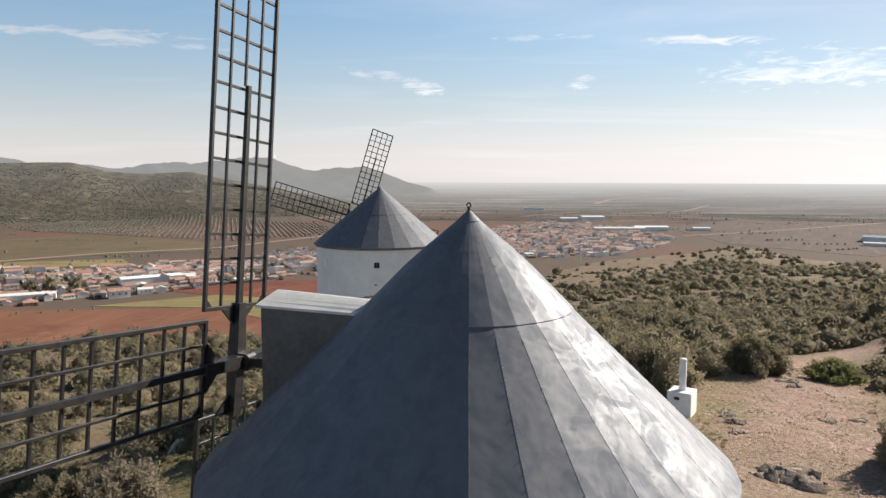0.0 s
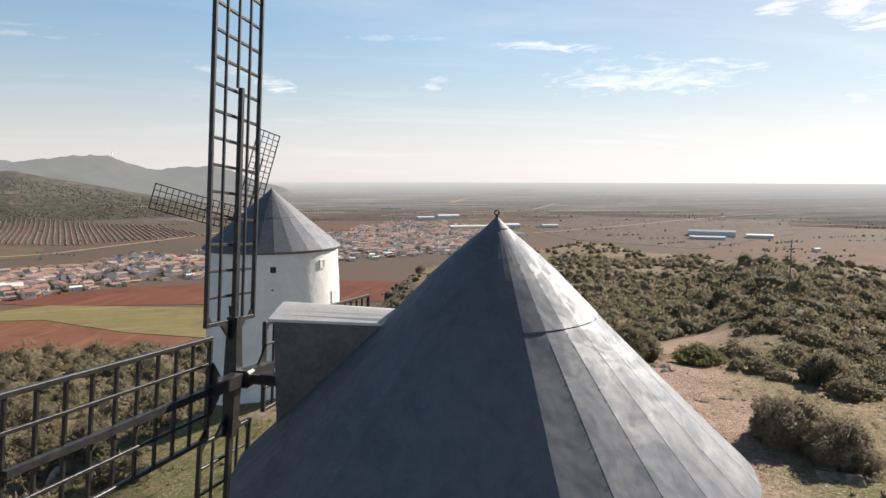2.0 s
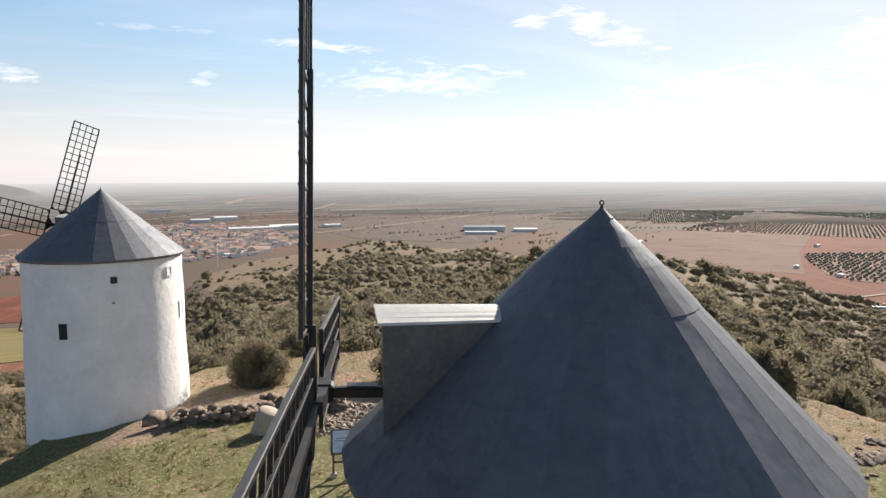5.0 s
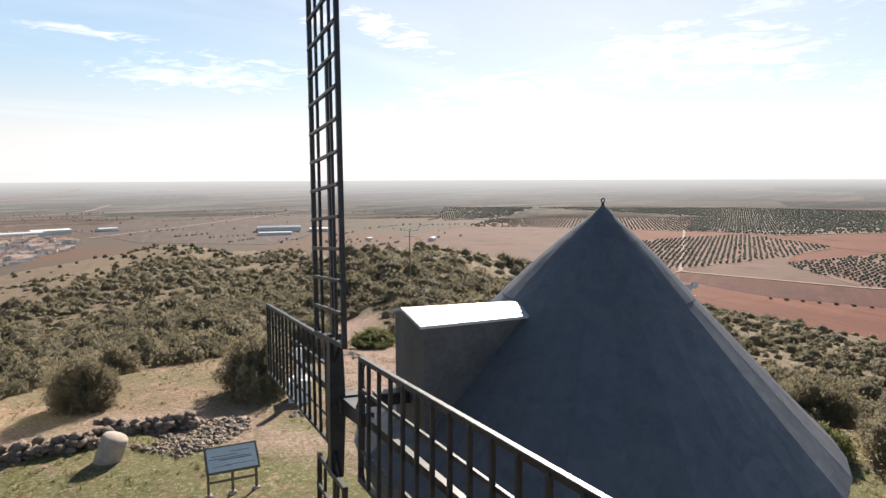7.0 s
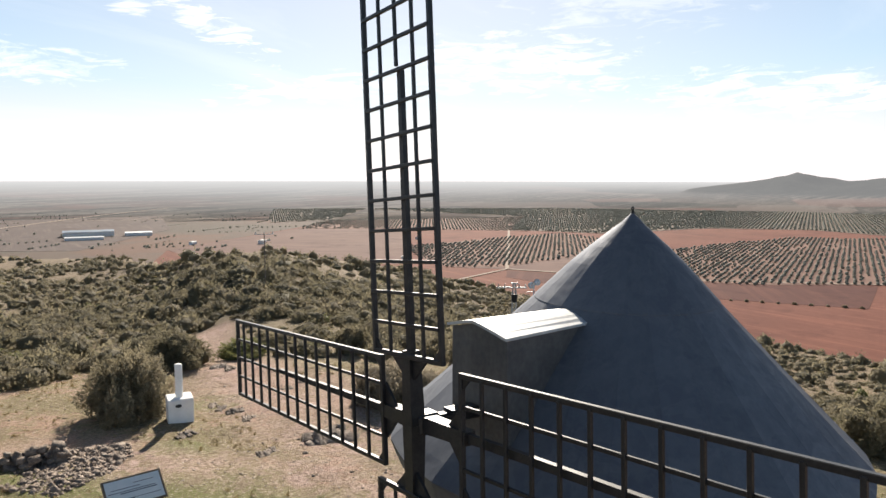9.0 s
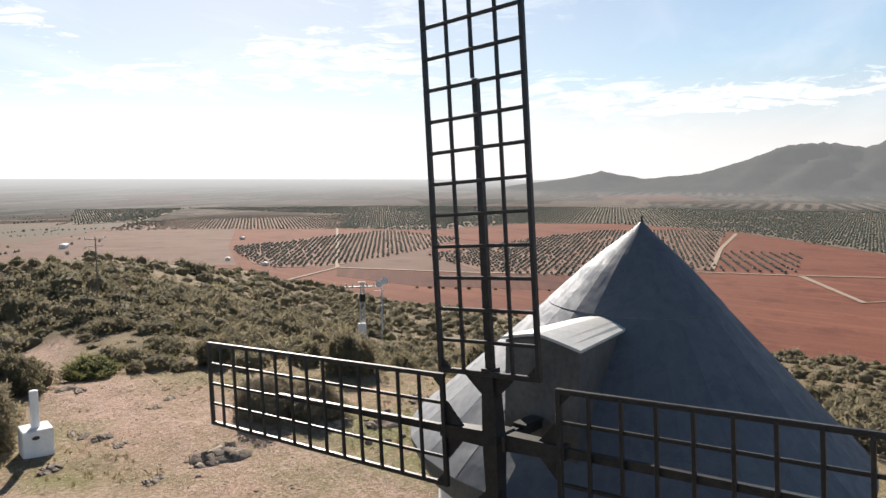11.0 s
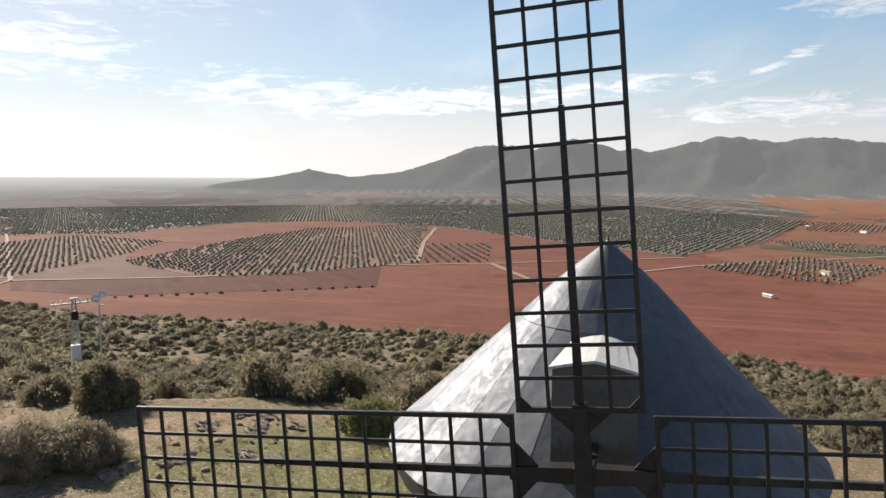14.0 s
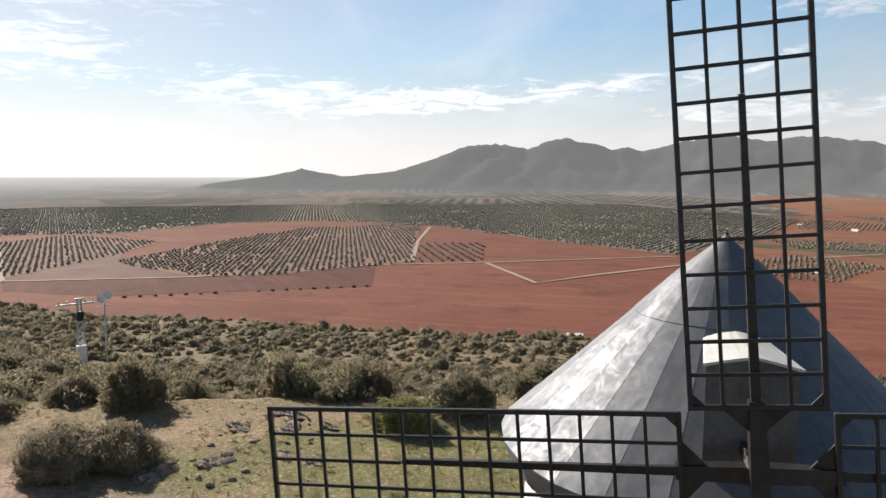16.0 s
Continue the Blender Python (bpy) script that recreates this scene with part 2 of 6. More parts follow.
def ground_material():
    m, nt, bsdf, _ = material("hill_ground")
    co = place(nt)
    path = attribute(nt, "path")
    green = attribute(nt, "green")
    low = attribute(nt, "low")
    n1, n2, n3 = noise_of(nt, co, 0.30, 5, 0.6), noise_of(nt, co, 2.2, 5, 0.65), noise_of(nt, co, 22, 4, 0.7)
    dry = mixed(nt, ramp(nt, n1, [(0.35, 0.0), (0.65, 1.0)]), (0.392, 0.259, 0.181), (0.306, 0.198, 0.140))
    dry = mixed(nt, ramp(nt, n2, [(0.45, 0.0), (0.75, 0.8)]), dry, (0.401, 0.295, 0.217))
    soil = mixed(nt, ramp(nt, n2, [(0.38, 0.0), (0.62, 1.0)]), (0.425, 0.266, 0.228), (0.527, 0.363, 0.326))
    grass = mixed(nt, n3, (0.098, 0.128, 0.030), (0.190, 0.214, 0.062))
    damp = maths(nt, "ADD", maths(nt, "ADD", maths(nt, "MULTIPLY", n1, 0.5), maths(nt, "MULTIPLY", n2, 0.5)), maths(nt, "MULTIPLY", green, 0.125))
    g = maths(nt, "MULTIPLY", green, ramp(nt, damp, [(0.49, 0.0), (0.58, 1.0)]))
    c = mixed(nt, g, dry, grass)
    p = maths(nt, "MULTIPLY", path, ramp(nt, n2, [(0.32, 0.25), (0.58, 1.0)]))
    c = mixed(nt, p, c, soil)
    c = mixed(nt, ramp(nt, n3, [(0.40, 0.55), (0.58, 0.0)]), c, (0.187, 0.123, 0.095))
    c = mixed(nt, ramp(nt, n3, [(0.66, 0.0), (0.72, 0.6)]), c, (0.469, 0.366, 0.326))
    n4, n5 = noise_of(nt, co, 7.5, 6, 0.78), noise_of(nt, co, 1.1, 4, 0.7)
    c = mixed(nt, ramp(nt, n4, [(0.41, 0.65), (0.49, 0.0)]), c, (0.144, 0.099, 0.078))
    c = mixed(nt, ramp(nt, n4, [(0.53, 0.0), (0.61, 0.6)]), c, (0.477, 0.366, 0.316))
    c = mixed(nt, ramp(nt, n5, [(0.56, 0.0), (0.68, 0.5)]), c, (0.220, 0.151, 0.108))
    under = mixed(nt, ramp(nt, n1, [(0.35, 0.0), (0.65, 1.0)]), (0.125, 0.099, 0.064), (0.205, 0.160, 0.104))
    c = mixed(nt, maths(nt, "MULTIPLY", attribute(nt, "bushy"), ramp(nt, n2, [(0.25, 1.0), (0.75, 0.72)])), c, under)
    f1, f2 = noise_of(nt, co, 0.0035, 4), noise_of(nt, co, 0.03, 4)
    farm = mixed(nt, ramp(nt, f1, [(0.40, 0.0), (0.47, 1.0)]), (0.150, 0.088, 0.066), (0.116, 0.090, 0.074))
    farm = mixed(nt, ramp(nt, f1, [(0.53, 0.0), (0.58, 1.0)]), farm, (0.099, 0.088, 0.073))
    farm = mixed(nt, maths(nt, "MULTIPLY", f2, 0.5), farm, (0.136, 0.086, 0.060))
    c = mixed(nt, low, c, farm)
    c = mixed(nt, attribute(nt, "wild"), c, mixed(nt, ramp(nt, f2, [(0.42, 0.0), (0.60, 1.0)]), (0.070, 0.074, 0.059), (0.150, 0.136, 0.112)))
    nt.links.new(c, bsdf.inputs["Base Color"])
    bsdf.inputs["Roughness"].default_value = 0.95
    bsdf.inputs["Specular IOR Level"].default_value = 0.15
    bump(nt, bsdf, maths(nt, "ADD", n2, maths(nt, "ADD", maths(nt, "MULTIPLY", n3, 0.4), maths(nt, "MULTIPLY", n4, 0.6))), 0.8, 0.10)
    return m


def field_material(name, a, b, angle, pitch=3.2, contrast=0.5):
    """Tilled soil with drill lines."""
    m, nt, bsdf, _ = material(name)
    co = place(nt)
    turn = node(nt, "ShaderNodeMapping", {0: co, "Rotation": (0, 0, radians(angle)), "Scale": (1, 1, 0)}).outputs[0]
    rows = node(nt, "ShaderNodeTexWave", {"Vector": turn, "Scale": 1.0 / pitch * 0.314, "Distortion": 1.0, "Detail": 2.0, "Detail Scale": 0.05}).outputs[1]
    n1, n2 = noise_of(nt, co, 0.008, 5, 0.6), noise_of(nt, co, 0.16, 4, 0.7)
    c = mixed(nt, ramp(nt, maths(nt, "ADD", maths(nt, "MULTIPLY", n1, 0.6), maths(nt, "MULTIPLY", n2, 0.4)), [(0.36, 0.0), (0.62, 1.0)]), a, b)
    along = node(nt, "ShaderNodeMapping", {0: turn, "Scale": (0.10, 0.006, 0)}).outputs[0]
    n3, n4 = noise_of(nt, along, 1.0, 5, 0.65), noise_of(nt, co, 0.022, 5, 0.7)
    c = mixed(nt, ramp(nt, n3, [(0.50, 0.0), (0.66, 0.8)]), c, (b[0] * 1.35, b[1] * 1.32, b[2] * 1.25))
    c = mixed(nt, ramp(nt, n4, [(0.34, 0.7), (0.47, 0.0)]), c, (a[0] * 0.74, a[1] * 0.72, a[2] * 0.78))
    c = mixed(nt, maths(nt, "MULTIPLY", rows, contrast * 0.5), c, tuple(v * 0.72 for v in a))
    nt.links.new(c, bsdf.inputs["Base Color"])
    bsdf.inputs["Roughness"].default_value = 0.95
    bsdf.inputs["Specular IOR Level"].default_value = 0.1
    return m


def distance_material():
    """Far farmland and mountains; haze of some kilometres is painted on as emission."""
    m, nt, bsdf, out = material("hazed_far_land")
    co = place(nt)
    turn = node(nt, "ShaderNodeMapping", {0: co, "Rotation": (0, 0, 0.4), "Scale": (0.0016, 0.0052, 0.003)}).outputs[0]
    f1, f2 = noise_of(nt, turn, 1.0, 6, 0.65), noise_of(nt, co, 0.02, 4, 0.7)
    c = mixed(nt, ramp(nt, f1, [(0.42, 0.0), (0.5, 1.0)]), (0.150, 0.092, 0.080), (0.078, 0.074, 0.066))
    c = mixed(nt, ramp(nt, f1, [(0.54, 0.0), (0.57, 1.0)]), c, (0.225, 0.195, 0.170))
    strips = noise_of(nt, node(nt, "ShaderNodeMapping", {0: co, "Rotation": (0, 0, -0.35), "Scale": (0.0021, 0.013, 0.003)}).outputs[0], 1.0, 3, 0.5)
    c = mixed(nt, ramp(nt, strips, [(0.58, 0.0), (0.61, 0.8)]), c, (0.30, 0.27, 0.24))
    c = mixed(nt, ramp(nt, strips, [(0.38, 0.8), (0.42, 0.0)]), c, (0.045, 0.046, 0.044))
    f3 = noise_of(nt, co, 0.055, 2)
    c = mixed(nt, ramp(nt, f3, [(0.45, 0.0), (0.58, 0.55)]), c, (0.044, 0.046, 0.039))
    plot = node(nt, "ShaderNodeRGBToBW", {0: node(nt, "ShaderNodeTexVoronoi", {"Vector": co, "Scale": 0.0024}).outputs[1]}).outputs[0]
    lined = node(nt, "ShaderNodeVectorRotate", {"Vector": co, "Angle": maths(nt, "MULTIPLY", plot, 5.0)}).outputs[0]
    rows = node(nt, "ShaderNodeTexWave", {"Vector": lined, "Scale": 0.314 / 46, "Distortion": 0.6, "Detail": 2.0, "Detail Scale": 0.02}).outputs[1]
    grove = mixed(nt, ramp(nt, rows, [(0.30, 0.0), (0.75, 1.0)]), (0.020, 0.022, 0.019), (0.150, 0.120, 0.100))
    grove = mixed(nt, ramp(nt, plot, [(0.60, 0.0), (0.62, 0.75)]), grove, (0.026, 0.028, 0.024))
    grove = mixed(nt, ramp(nt, plot, [(0.74, 0.0), (0.75, 1.0)]), grove, (0.155, 0.125, 0.108))
    grove = mixed(nt, ramp(nt, plot, [(0.27, 1.0), (0.29, 0.0)]), grove, (0.165, 0.100, 0.082))
    grove = mixed(nt, ramp(nt, noise_of(nt, co, 0.06, 2), [(0.66, 0.0), (0.70, 0.9)]), grove, (0.26, 0.23, 0.20))
    c = mixed(nt, maths(nt, "MULTIPLY", attribute(nt, "planted"), 0.9), c, grove)
    c = mixed(nt, attribute(nt, "wild"), c, mixed(nt, f2, (0.022, 0.030, 0.034), (0.085, 0.082, 0.076)))
    near = maths(nt, "MULTIPLY", attribute(nt, "wild"), ramp(nt, attribute(nt, "veil"), [(0.13, 1.0), (0.20, 0.0)]))
    slope = mixed(nt, ramp(nt, noise_of(nt, co, 0.045, 4, 0.7), [(0.42, 0.0), (0.60, 1.0)]), (0.056, 0.056, 0.042), (0.122, 0.102, 0.080))
    slope = mixed(nt, ramp(nt, noise_of(nt, co, 0.014, 5, 0.7), [(0.60, 0.0), (0.69, 0.8)]), slope, (0.250, 0.190, 0.140))
    c = mixed(nt, near, c, slope)
    c = mixed(nt, attribute(nt, "tilled"), c, (0.251, 0.122, 0.077))
    bare = maths(nt, "SUBTRACT", 1.0, maths(nt, "MULTIPLY", attribute(nt, "tilled"), 0.6))
    nt.links.new(c, bsdf.inputs["Base Color"])
    bsdf.inputs["Roughness"].default_value = 1.0
    bsdf.inputs["Specular IOR Level"].default_value = 0.0
    # pale glow standing in for haze, weaker over tilled land
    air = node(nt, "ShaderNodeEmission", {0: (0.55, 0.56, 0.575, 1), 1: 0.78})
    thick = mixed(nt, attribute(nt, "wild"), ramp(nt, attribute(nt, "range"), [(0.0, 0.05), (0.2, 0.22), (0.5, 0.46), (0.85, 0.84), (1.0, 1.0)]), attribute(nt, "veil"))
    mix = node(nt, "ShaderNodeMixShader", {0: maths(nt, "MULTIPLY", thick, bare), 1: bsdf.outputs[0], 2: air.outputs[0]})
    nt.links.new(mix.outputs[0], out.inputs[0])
    return m


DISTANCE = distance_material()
ZINC = zinc_material()
IRON = plain("dark_painted_steel", (0.018, 0.018, 0.020), (0.045, 0.042, 0.040), 6, 0.42, 0.3, 0.15, 0.004, vary=0.3)
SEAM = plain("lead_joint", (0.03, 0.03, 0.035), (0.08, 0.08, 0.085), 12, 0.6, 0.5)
RIVET = plain("bright_rivet", (0.55, 0.55, 0.56), (0.66, 0.66, 0.67), 20, 0.5, 0.5, 0)
LIMEWASH = plain("limewash", (0.74, 0.73, 0.71), (0.86, 0.85, 0.83), 0.9, 0.9, 0, 0.4, 0.05, fine=5)
ROOFCAP = plain("painted_cap", (0.53, 0.53, 0.52), (0.67, 0.67, 0.66), 2.5, 0.5, 0.2, 0.1, 0.01)
PANEL = plain("grey_sheet", (0.10, 0.10, 0.10), (0.17, 0.165, 0.16), 2.0, 0.55, 0.3, 0.15, 0.01)
GROUND = ground_material()
HOLM = leaf_material("holm_oak_leaf", (0.163, 0.149, 0.093), (0.297, 0.254, 0.170), 0.52)
HEATH = leaf_material("heath_leaf", (0.146, 0.128, 0.066), (0.263, 0.222, 0.123), 0.52)
TWIGS = leaf_material("twiggy_grey_leaf", (0.211, 0.179, 0.127), (0.371, 0.312, 0.232), 0.45)
SCRUB = leaf_material("scrub_leaf", (0.200, 0.175, 0.114), (0.353, 0.301, 0.206), 0.52)
FRESH = leaf_material("fresh_leaf", (0.157, 0.170, 0.059), (0.282, 0.273, 0.120), 0.42)
OLIVE = leaf_material("olive_leaf", (0.213, 0.220, 0.181), (0.338, 0.338, 0.282), 0.4)
WOODS = leaf_material("far_wood_leaf", (0.091, 0.099, 0.082), (0.152, 0.156, 0.129), 0.3)
BARK = plain("bark", (0.039, 0.031, 0.023), (0.077, 0.062, 0.046), 8, 0.95, 0, 0.6, 0.03)
ROCK = plain("quartzite", (0.116, 0.086, 0.068), (0.331, 0.262, 0.208), 3.6, 0.9, 0, 0.8, 0.06, True, fine=6)
GRANITE = plain("pale_stone", (0.300, 0.245, 0.205), (0.430, 0.365, 0.310), 4, 0.9, 0, 0.6, 0.02)
DARK = plain("dark_inside", (0.012, 0.012, 0.014), (0.02, 0.02, 0.022), 5, 0.7, 0, 0)
WOOD = plain("grey_timber", (0.100, 0.077, 0.054), (0.185, 0.146, 0.108), 7, 0.8, 0, 0.4, 0.01)

# ---- builders ----


def mesh_of(name, verts, faces, mat=None, smooth=False):
    me = bpy.data.meshes.new(name)
    verts = np.asarray(verts, np.float32)
    if isinstance(faces, np.ndarray):
        k = faces.shape[1]
        me.vertices.add(len(verts))
        me.vertices.foreach_set("co", verts.ravel())
        me.loops.add(faces.size)
        me.loops.foreach_set("vertex_index", faces.astype(np.int32).ravel())
        me.polygons.add(len(faces))
        me.polygons.foreach_set("loop_start", np.arange(0, faces.size, k, dtype=np.int32))
        me.update(calc_edges=True)
    else:
        me.from_pydata([tuple(v) for v in verts.tolist()], [], faces)
        me.update()
    if mat:
        me.materials.append(mat)
    if smooth:
        me.polygons.foreach_set("use_smooth", [True] * len(me.polygons))
    return me


def mesh_bm(name, bm, mat=None, smooth=False):
    bmesh.ops.recalc_face_normals(bm, faces=bm.faces)
    me = bpy.data.meshes.new(name)
    bm.to_mesh(me)
    bm.free()
    if mat:
        me.materials.append(mat)
    if smooth:
        me.polygons.foreach_set("use_smooth", [True] * len(me.polygons))
    return me


def part(name, me, parent, m=None, label=""):
    ob = new(name, me)
    ob.parent = parent
    if m is not None:
        ob.matrix_basis = m
    return tagged(ob, label)


def box_bm(size, bevel=0.0, bm=None, at=(0, 0, 0), m=None):
    own = bm is None
    bm = bm or bmesh.new()
    mat = (m or Matrix()) @ Matrix.Translation(at) @ Matrix.Diagonal((*size, 1))
    r = bmesh.ops.create_cube(bm, size=1.0, matrix=mat)
    if bevel:
        es = list({e for v in r["verts"] for e in v.link_edges})
        bmesh.ops.bevel(bm, geom=es, offset=bevel, segments=1, affect="EDGES")
    return bm


def box(name, size, mat, bevel=0.004):
    return mesh_bm(name, box_bm(size, bevel), mat)


def lathe(name, profile, mat, n=64, smooth=True, wobble=0.0, cap=False):
    """A turned shape from (radius, height) pairs."""
    verts, faces = [], []
    for r, z in profile:
        for k in range(n):
            a = 2 * math.pi * k / n
            q = r + (wobble * (noise.noise((math.cos(a) * 1.7, math.sin(a) * 1.7, z * 0.55)) + 0.4 * noise.noise((math.cos(a) * 5, math.sin(a) * 5, z * 1.6))) if wobble else 0)
            verts.append((q * math.cos(a), q * math.sin(a), z))
    for i in range(len(profile) - 1):
        for k in range(n):
            j = (k + 1) % n
            faces.append((i * n + k, i * n + j, (i + 1) * n + j, (i + 1) * n + k))
    if cap:
        faces.append(tuple(range(n - 1, -1, -1)))
        faces.append(tuple((len(profile) - 1) * n + k for k in range(n)))
    return mesh_of(name, verts, faces, mat, smooth)


# ---- terrain ----
RIM = [(-180, 60, -11.0), (-60, 70, -11.5), (-36, 70, -11.7), (-22, 70, -12.6), (-9, 75, -13.5), (0, 90, -11.5), (3, 150, -10.1), (6, 240, -7.4),
       (10, 300, -6.5), (16, 310, -5.6), (21, 310, -5.0), (27, 240, -5.7), (31, 150, -5.9), (34, 96, -5.55), (37, 82, -5.2), (40.5, 84, -5.1), (43.5, 94, -5.55), (48, 110, -6.35),
       (54, 130, -7.5), (60, 142, -8.9), (67, 146, -10.4), (77, 135, -11.3), (87, 120, -12.7), (96, 110, -13.5), (130, 105, -13.8), (180, 60, -11.0)]
RIM_B, RIM_R, RIM_E = (np.array(v, float) for v in zip(*RIM))
PLAIN = -100.0


def ripple(x, y, s, seed=0.0):
    """Smooth cheap noise between about -1 and 1."""
    x, y = x * s + seed, y * s + seed * 1.7
    return (np.sin(x * 1.3 + 1.7 * np.sin(y * 0.9)) + np.sin(y * 1.1 + 1.9 * np.sin(x * 0.7 + 2.0)) + np.sin((x + y) * 0.8 + 1.3 * np.sin((x - y) * 1.2))) / 3


def peaks(b, table):
    bs, es = zip(*table)
    return np.interp(b, bs, es)


WEST = [(-60, 1.3), (-50, 1.8), (-42, 1.6), (-36, 1.45), (-33, 0.95), (-30, 0.98), (-28, 0.7), (-25.5, 1.14), (-23, 1.1), (-20.7, 1.34), (-18.7, 1.58), (-17, 1.55), (-16, 1.2),
        (-13.6, 0.62), (-11, 0.85), (-9.5, 0.98), (-7.6, 0.4), (-6, -0.3), (-4, -0.8), (0, -2.0)]
SCRUBHILL = [(-62, 0.6), (-50, 1.3), (-42, 1.2), (-36, 1.0), (-33, 1.1), (-31, 1.12), (-28.6, 0.45), (-26, 0.3), (-23, 0.5), (-21, 0.05), (-17, -0.7), (-12, -1.8), (-8, -2.9), (0, -6)]
EAST = [(70, -3.0), (77, -0.9), (81, -0.35), (84.4, 0.35), (87.6, -0.22), (91.8, 0.16), (94, 0.9), (95.8, 1.65), (98.5, 2.4), (101.1, 2.5), (102.5, 2.1), (105.7, 2.9), (108, 2.5),
        (109.5, 2.0), (110.4, 2.15), (111.7, 1.92), (114, 2.35), (116.7, 3.1), (120.5, 2.5), (123.5, 3.05), (125.7, 2.5), (129, 2.2), (140, 2.6), (155, 1.6), (170, -2)]


def ground_height(x, y):
    x, y = np.asarray(x, float), np.asarray(y, float)
    r, b = np.hypot(x, y), np.degrees(np.arctan2(x, y))
    rc, e = np.interp(b, RIM_B, RIM_R), np.interp(b, RIM_B, RIM_E)
    zc = 9.5 + rc * np.tan(np.radians(e)) - 1.9
    flat = 0.5 - 0.05 * np.hypot(x - 1.5, y - 12)
    flat = np.maximum(flat, -1.6) - 0.17 * np.maximum(0, -x - 4.5) * np.clip((40 - r) / 15, 0, 1) + 0.10 * ripple(x, y, 0.45) + 0.05 * ripple(x, y, 1.6, 3)
    r0 = np.interp(b, [-180, -30, -10, 0, 45, 60, 80, 180], [22, 22, 27, 31, 31, 27, 23, 22])
    bend = np.interp(b, [-180, -10, 0, 45, 62, 90, 180], [0.62, 0.62, 0.95, 0.9, 0.62, 0.62, 0.62])
    s = np.clip((r - r0) / (rc - r0), 0, 1)
    hill = flat * (1 - s) + zc * s ** bend + s * (0.9 * ripple(x, y, 0.06, 5) + 0.3 * ripple(x, y, 0.2, 9))
    q = np.clip((r - rc) / 270.0, 0, 1)
    hill = hill + (PLAIN - hill) * (1 - (1 - q) ** 1.6)
    far = PLAIN + 79.5 * np.clip((r - 2200) / 2700, 0, 1) ** 2
    z = np.where(q < 1, hill, far)
    # hills and mountains on the plain
    for table, foot, crest, width in ((SCRUBHILL, 1650.0, 2350.0, 0), (WEST, 3000.0, 4200.0, 1), (EAST, 3380.0, 3900.0, 2)):
        top = 9.5 + crest * np.tan(np.radians(peaks(b, table)))
        k = np.clip((r - foot) / (crest - foot), 0, 1)
        k2 = np.clip((r - crest) / 700.0, 0, 1)
        if width:
            top = top + (top - far) * (0.045 * ripple(x, y, 0.013, 11) + 0.04 * ripple(x, y, 0.035, 17) + 0.03 * ripple(x, y, 0.08, 23))
        spur = 1 + (1 - k) * (0.45 * ripple(x, y, 0.009, 3) + 0.35 * ripple(x, y, 0.022, 8) + 0.2 * ripple(x, y, 0.05, 5)) if width else 1.0
        rise = (k ** 1.7 * (1 - 0.35 * k2)) * (top - far) * spur
        rise *= 1 + 0.30 * (1 - k) * ripple(x, y, 0.006, width * 3) + 0.16 * (1 - k) * ripple(x, y, 0.017, width * 5 + 1)
        z = np.maximum(z, far + np.where(top > far, rise, 0))
    return z


def near_line(x, y, pts, width):
    """1 on a line of points, falling to 0 at its width."""
    best = np.full(x.shape, 1e9)
    for (ax, ay), (bx, by) in zip(pts, pts[1:]):
        dx, dy = bx - ax, by - ay
        t = np.clip(((x - ax) * dx + (y - ay) * dy) / (dx * dx + dy * dy), 0, 1)
        best = np.minimum(best, np.hypot(x - ax - t * dx, y - ay - t * dy))
    return np.clip(1.4 - best / width, 0, 1)


TRACK = [(6, 2), (8.5, 8.8), (10.5, 14), (12, 18), (14, 22), (15.6, 25), (16.2, 28), (18, 32), (24, 38)]
TRACK2 = [(10.5, 12), (15, 20), (13.2, 23.9)]
TRACK3 = [(8.5, 9), (6, 14), (4.6, 17), (4, 22), (-1, 24), (-4, 21.5)]


def scrub_edge(b):
    return np.interp(b, [-180, -40, -26, -16, 5, 36, 50, 66, 85, 130, 180], [16, 15.5, 17, 29, 33.5, 32.5, 28.5, 25.5, 22.5, 22, 16])


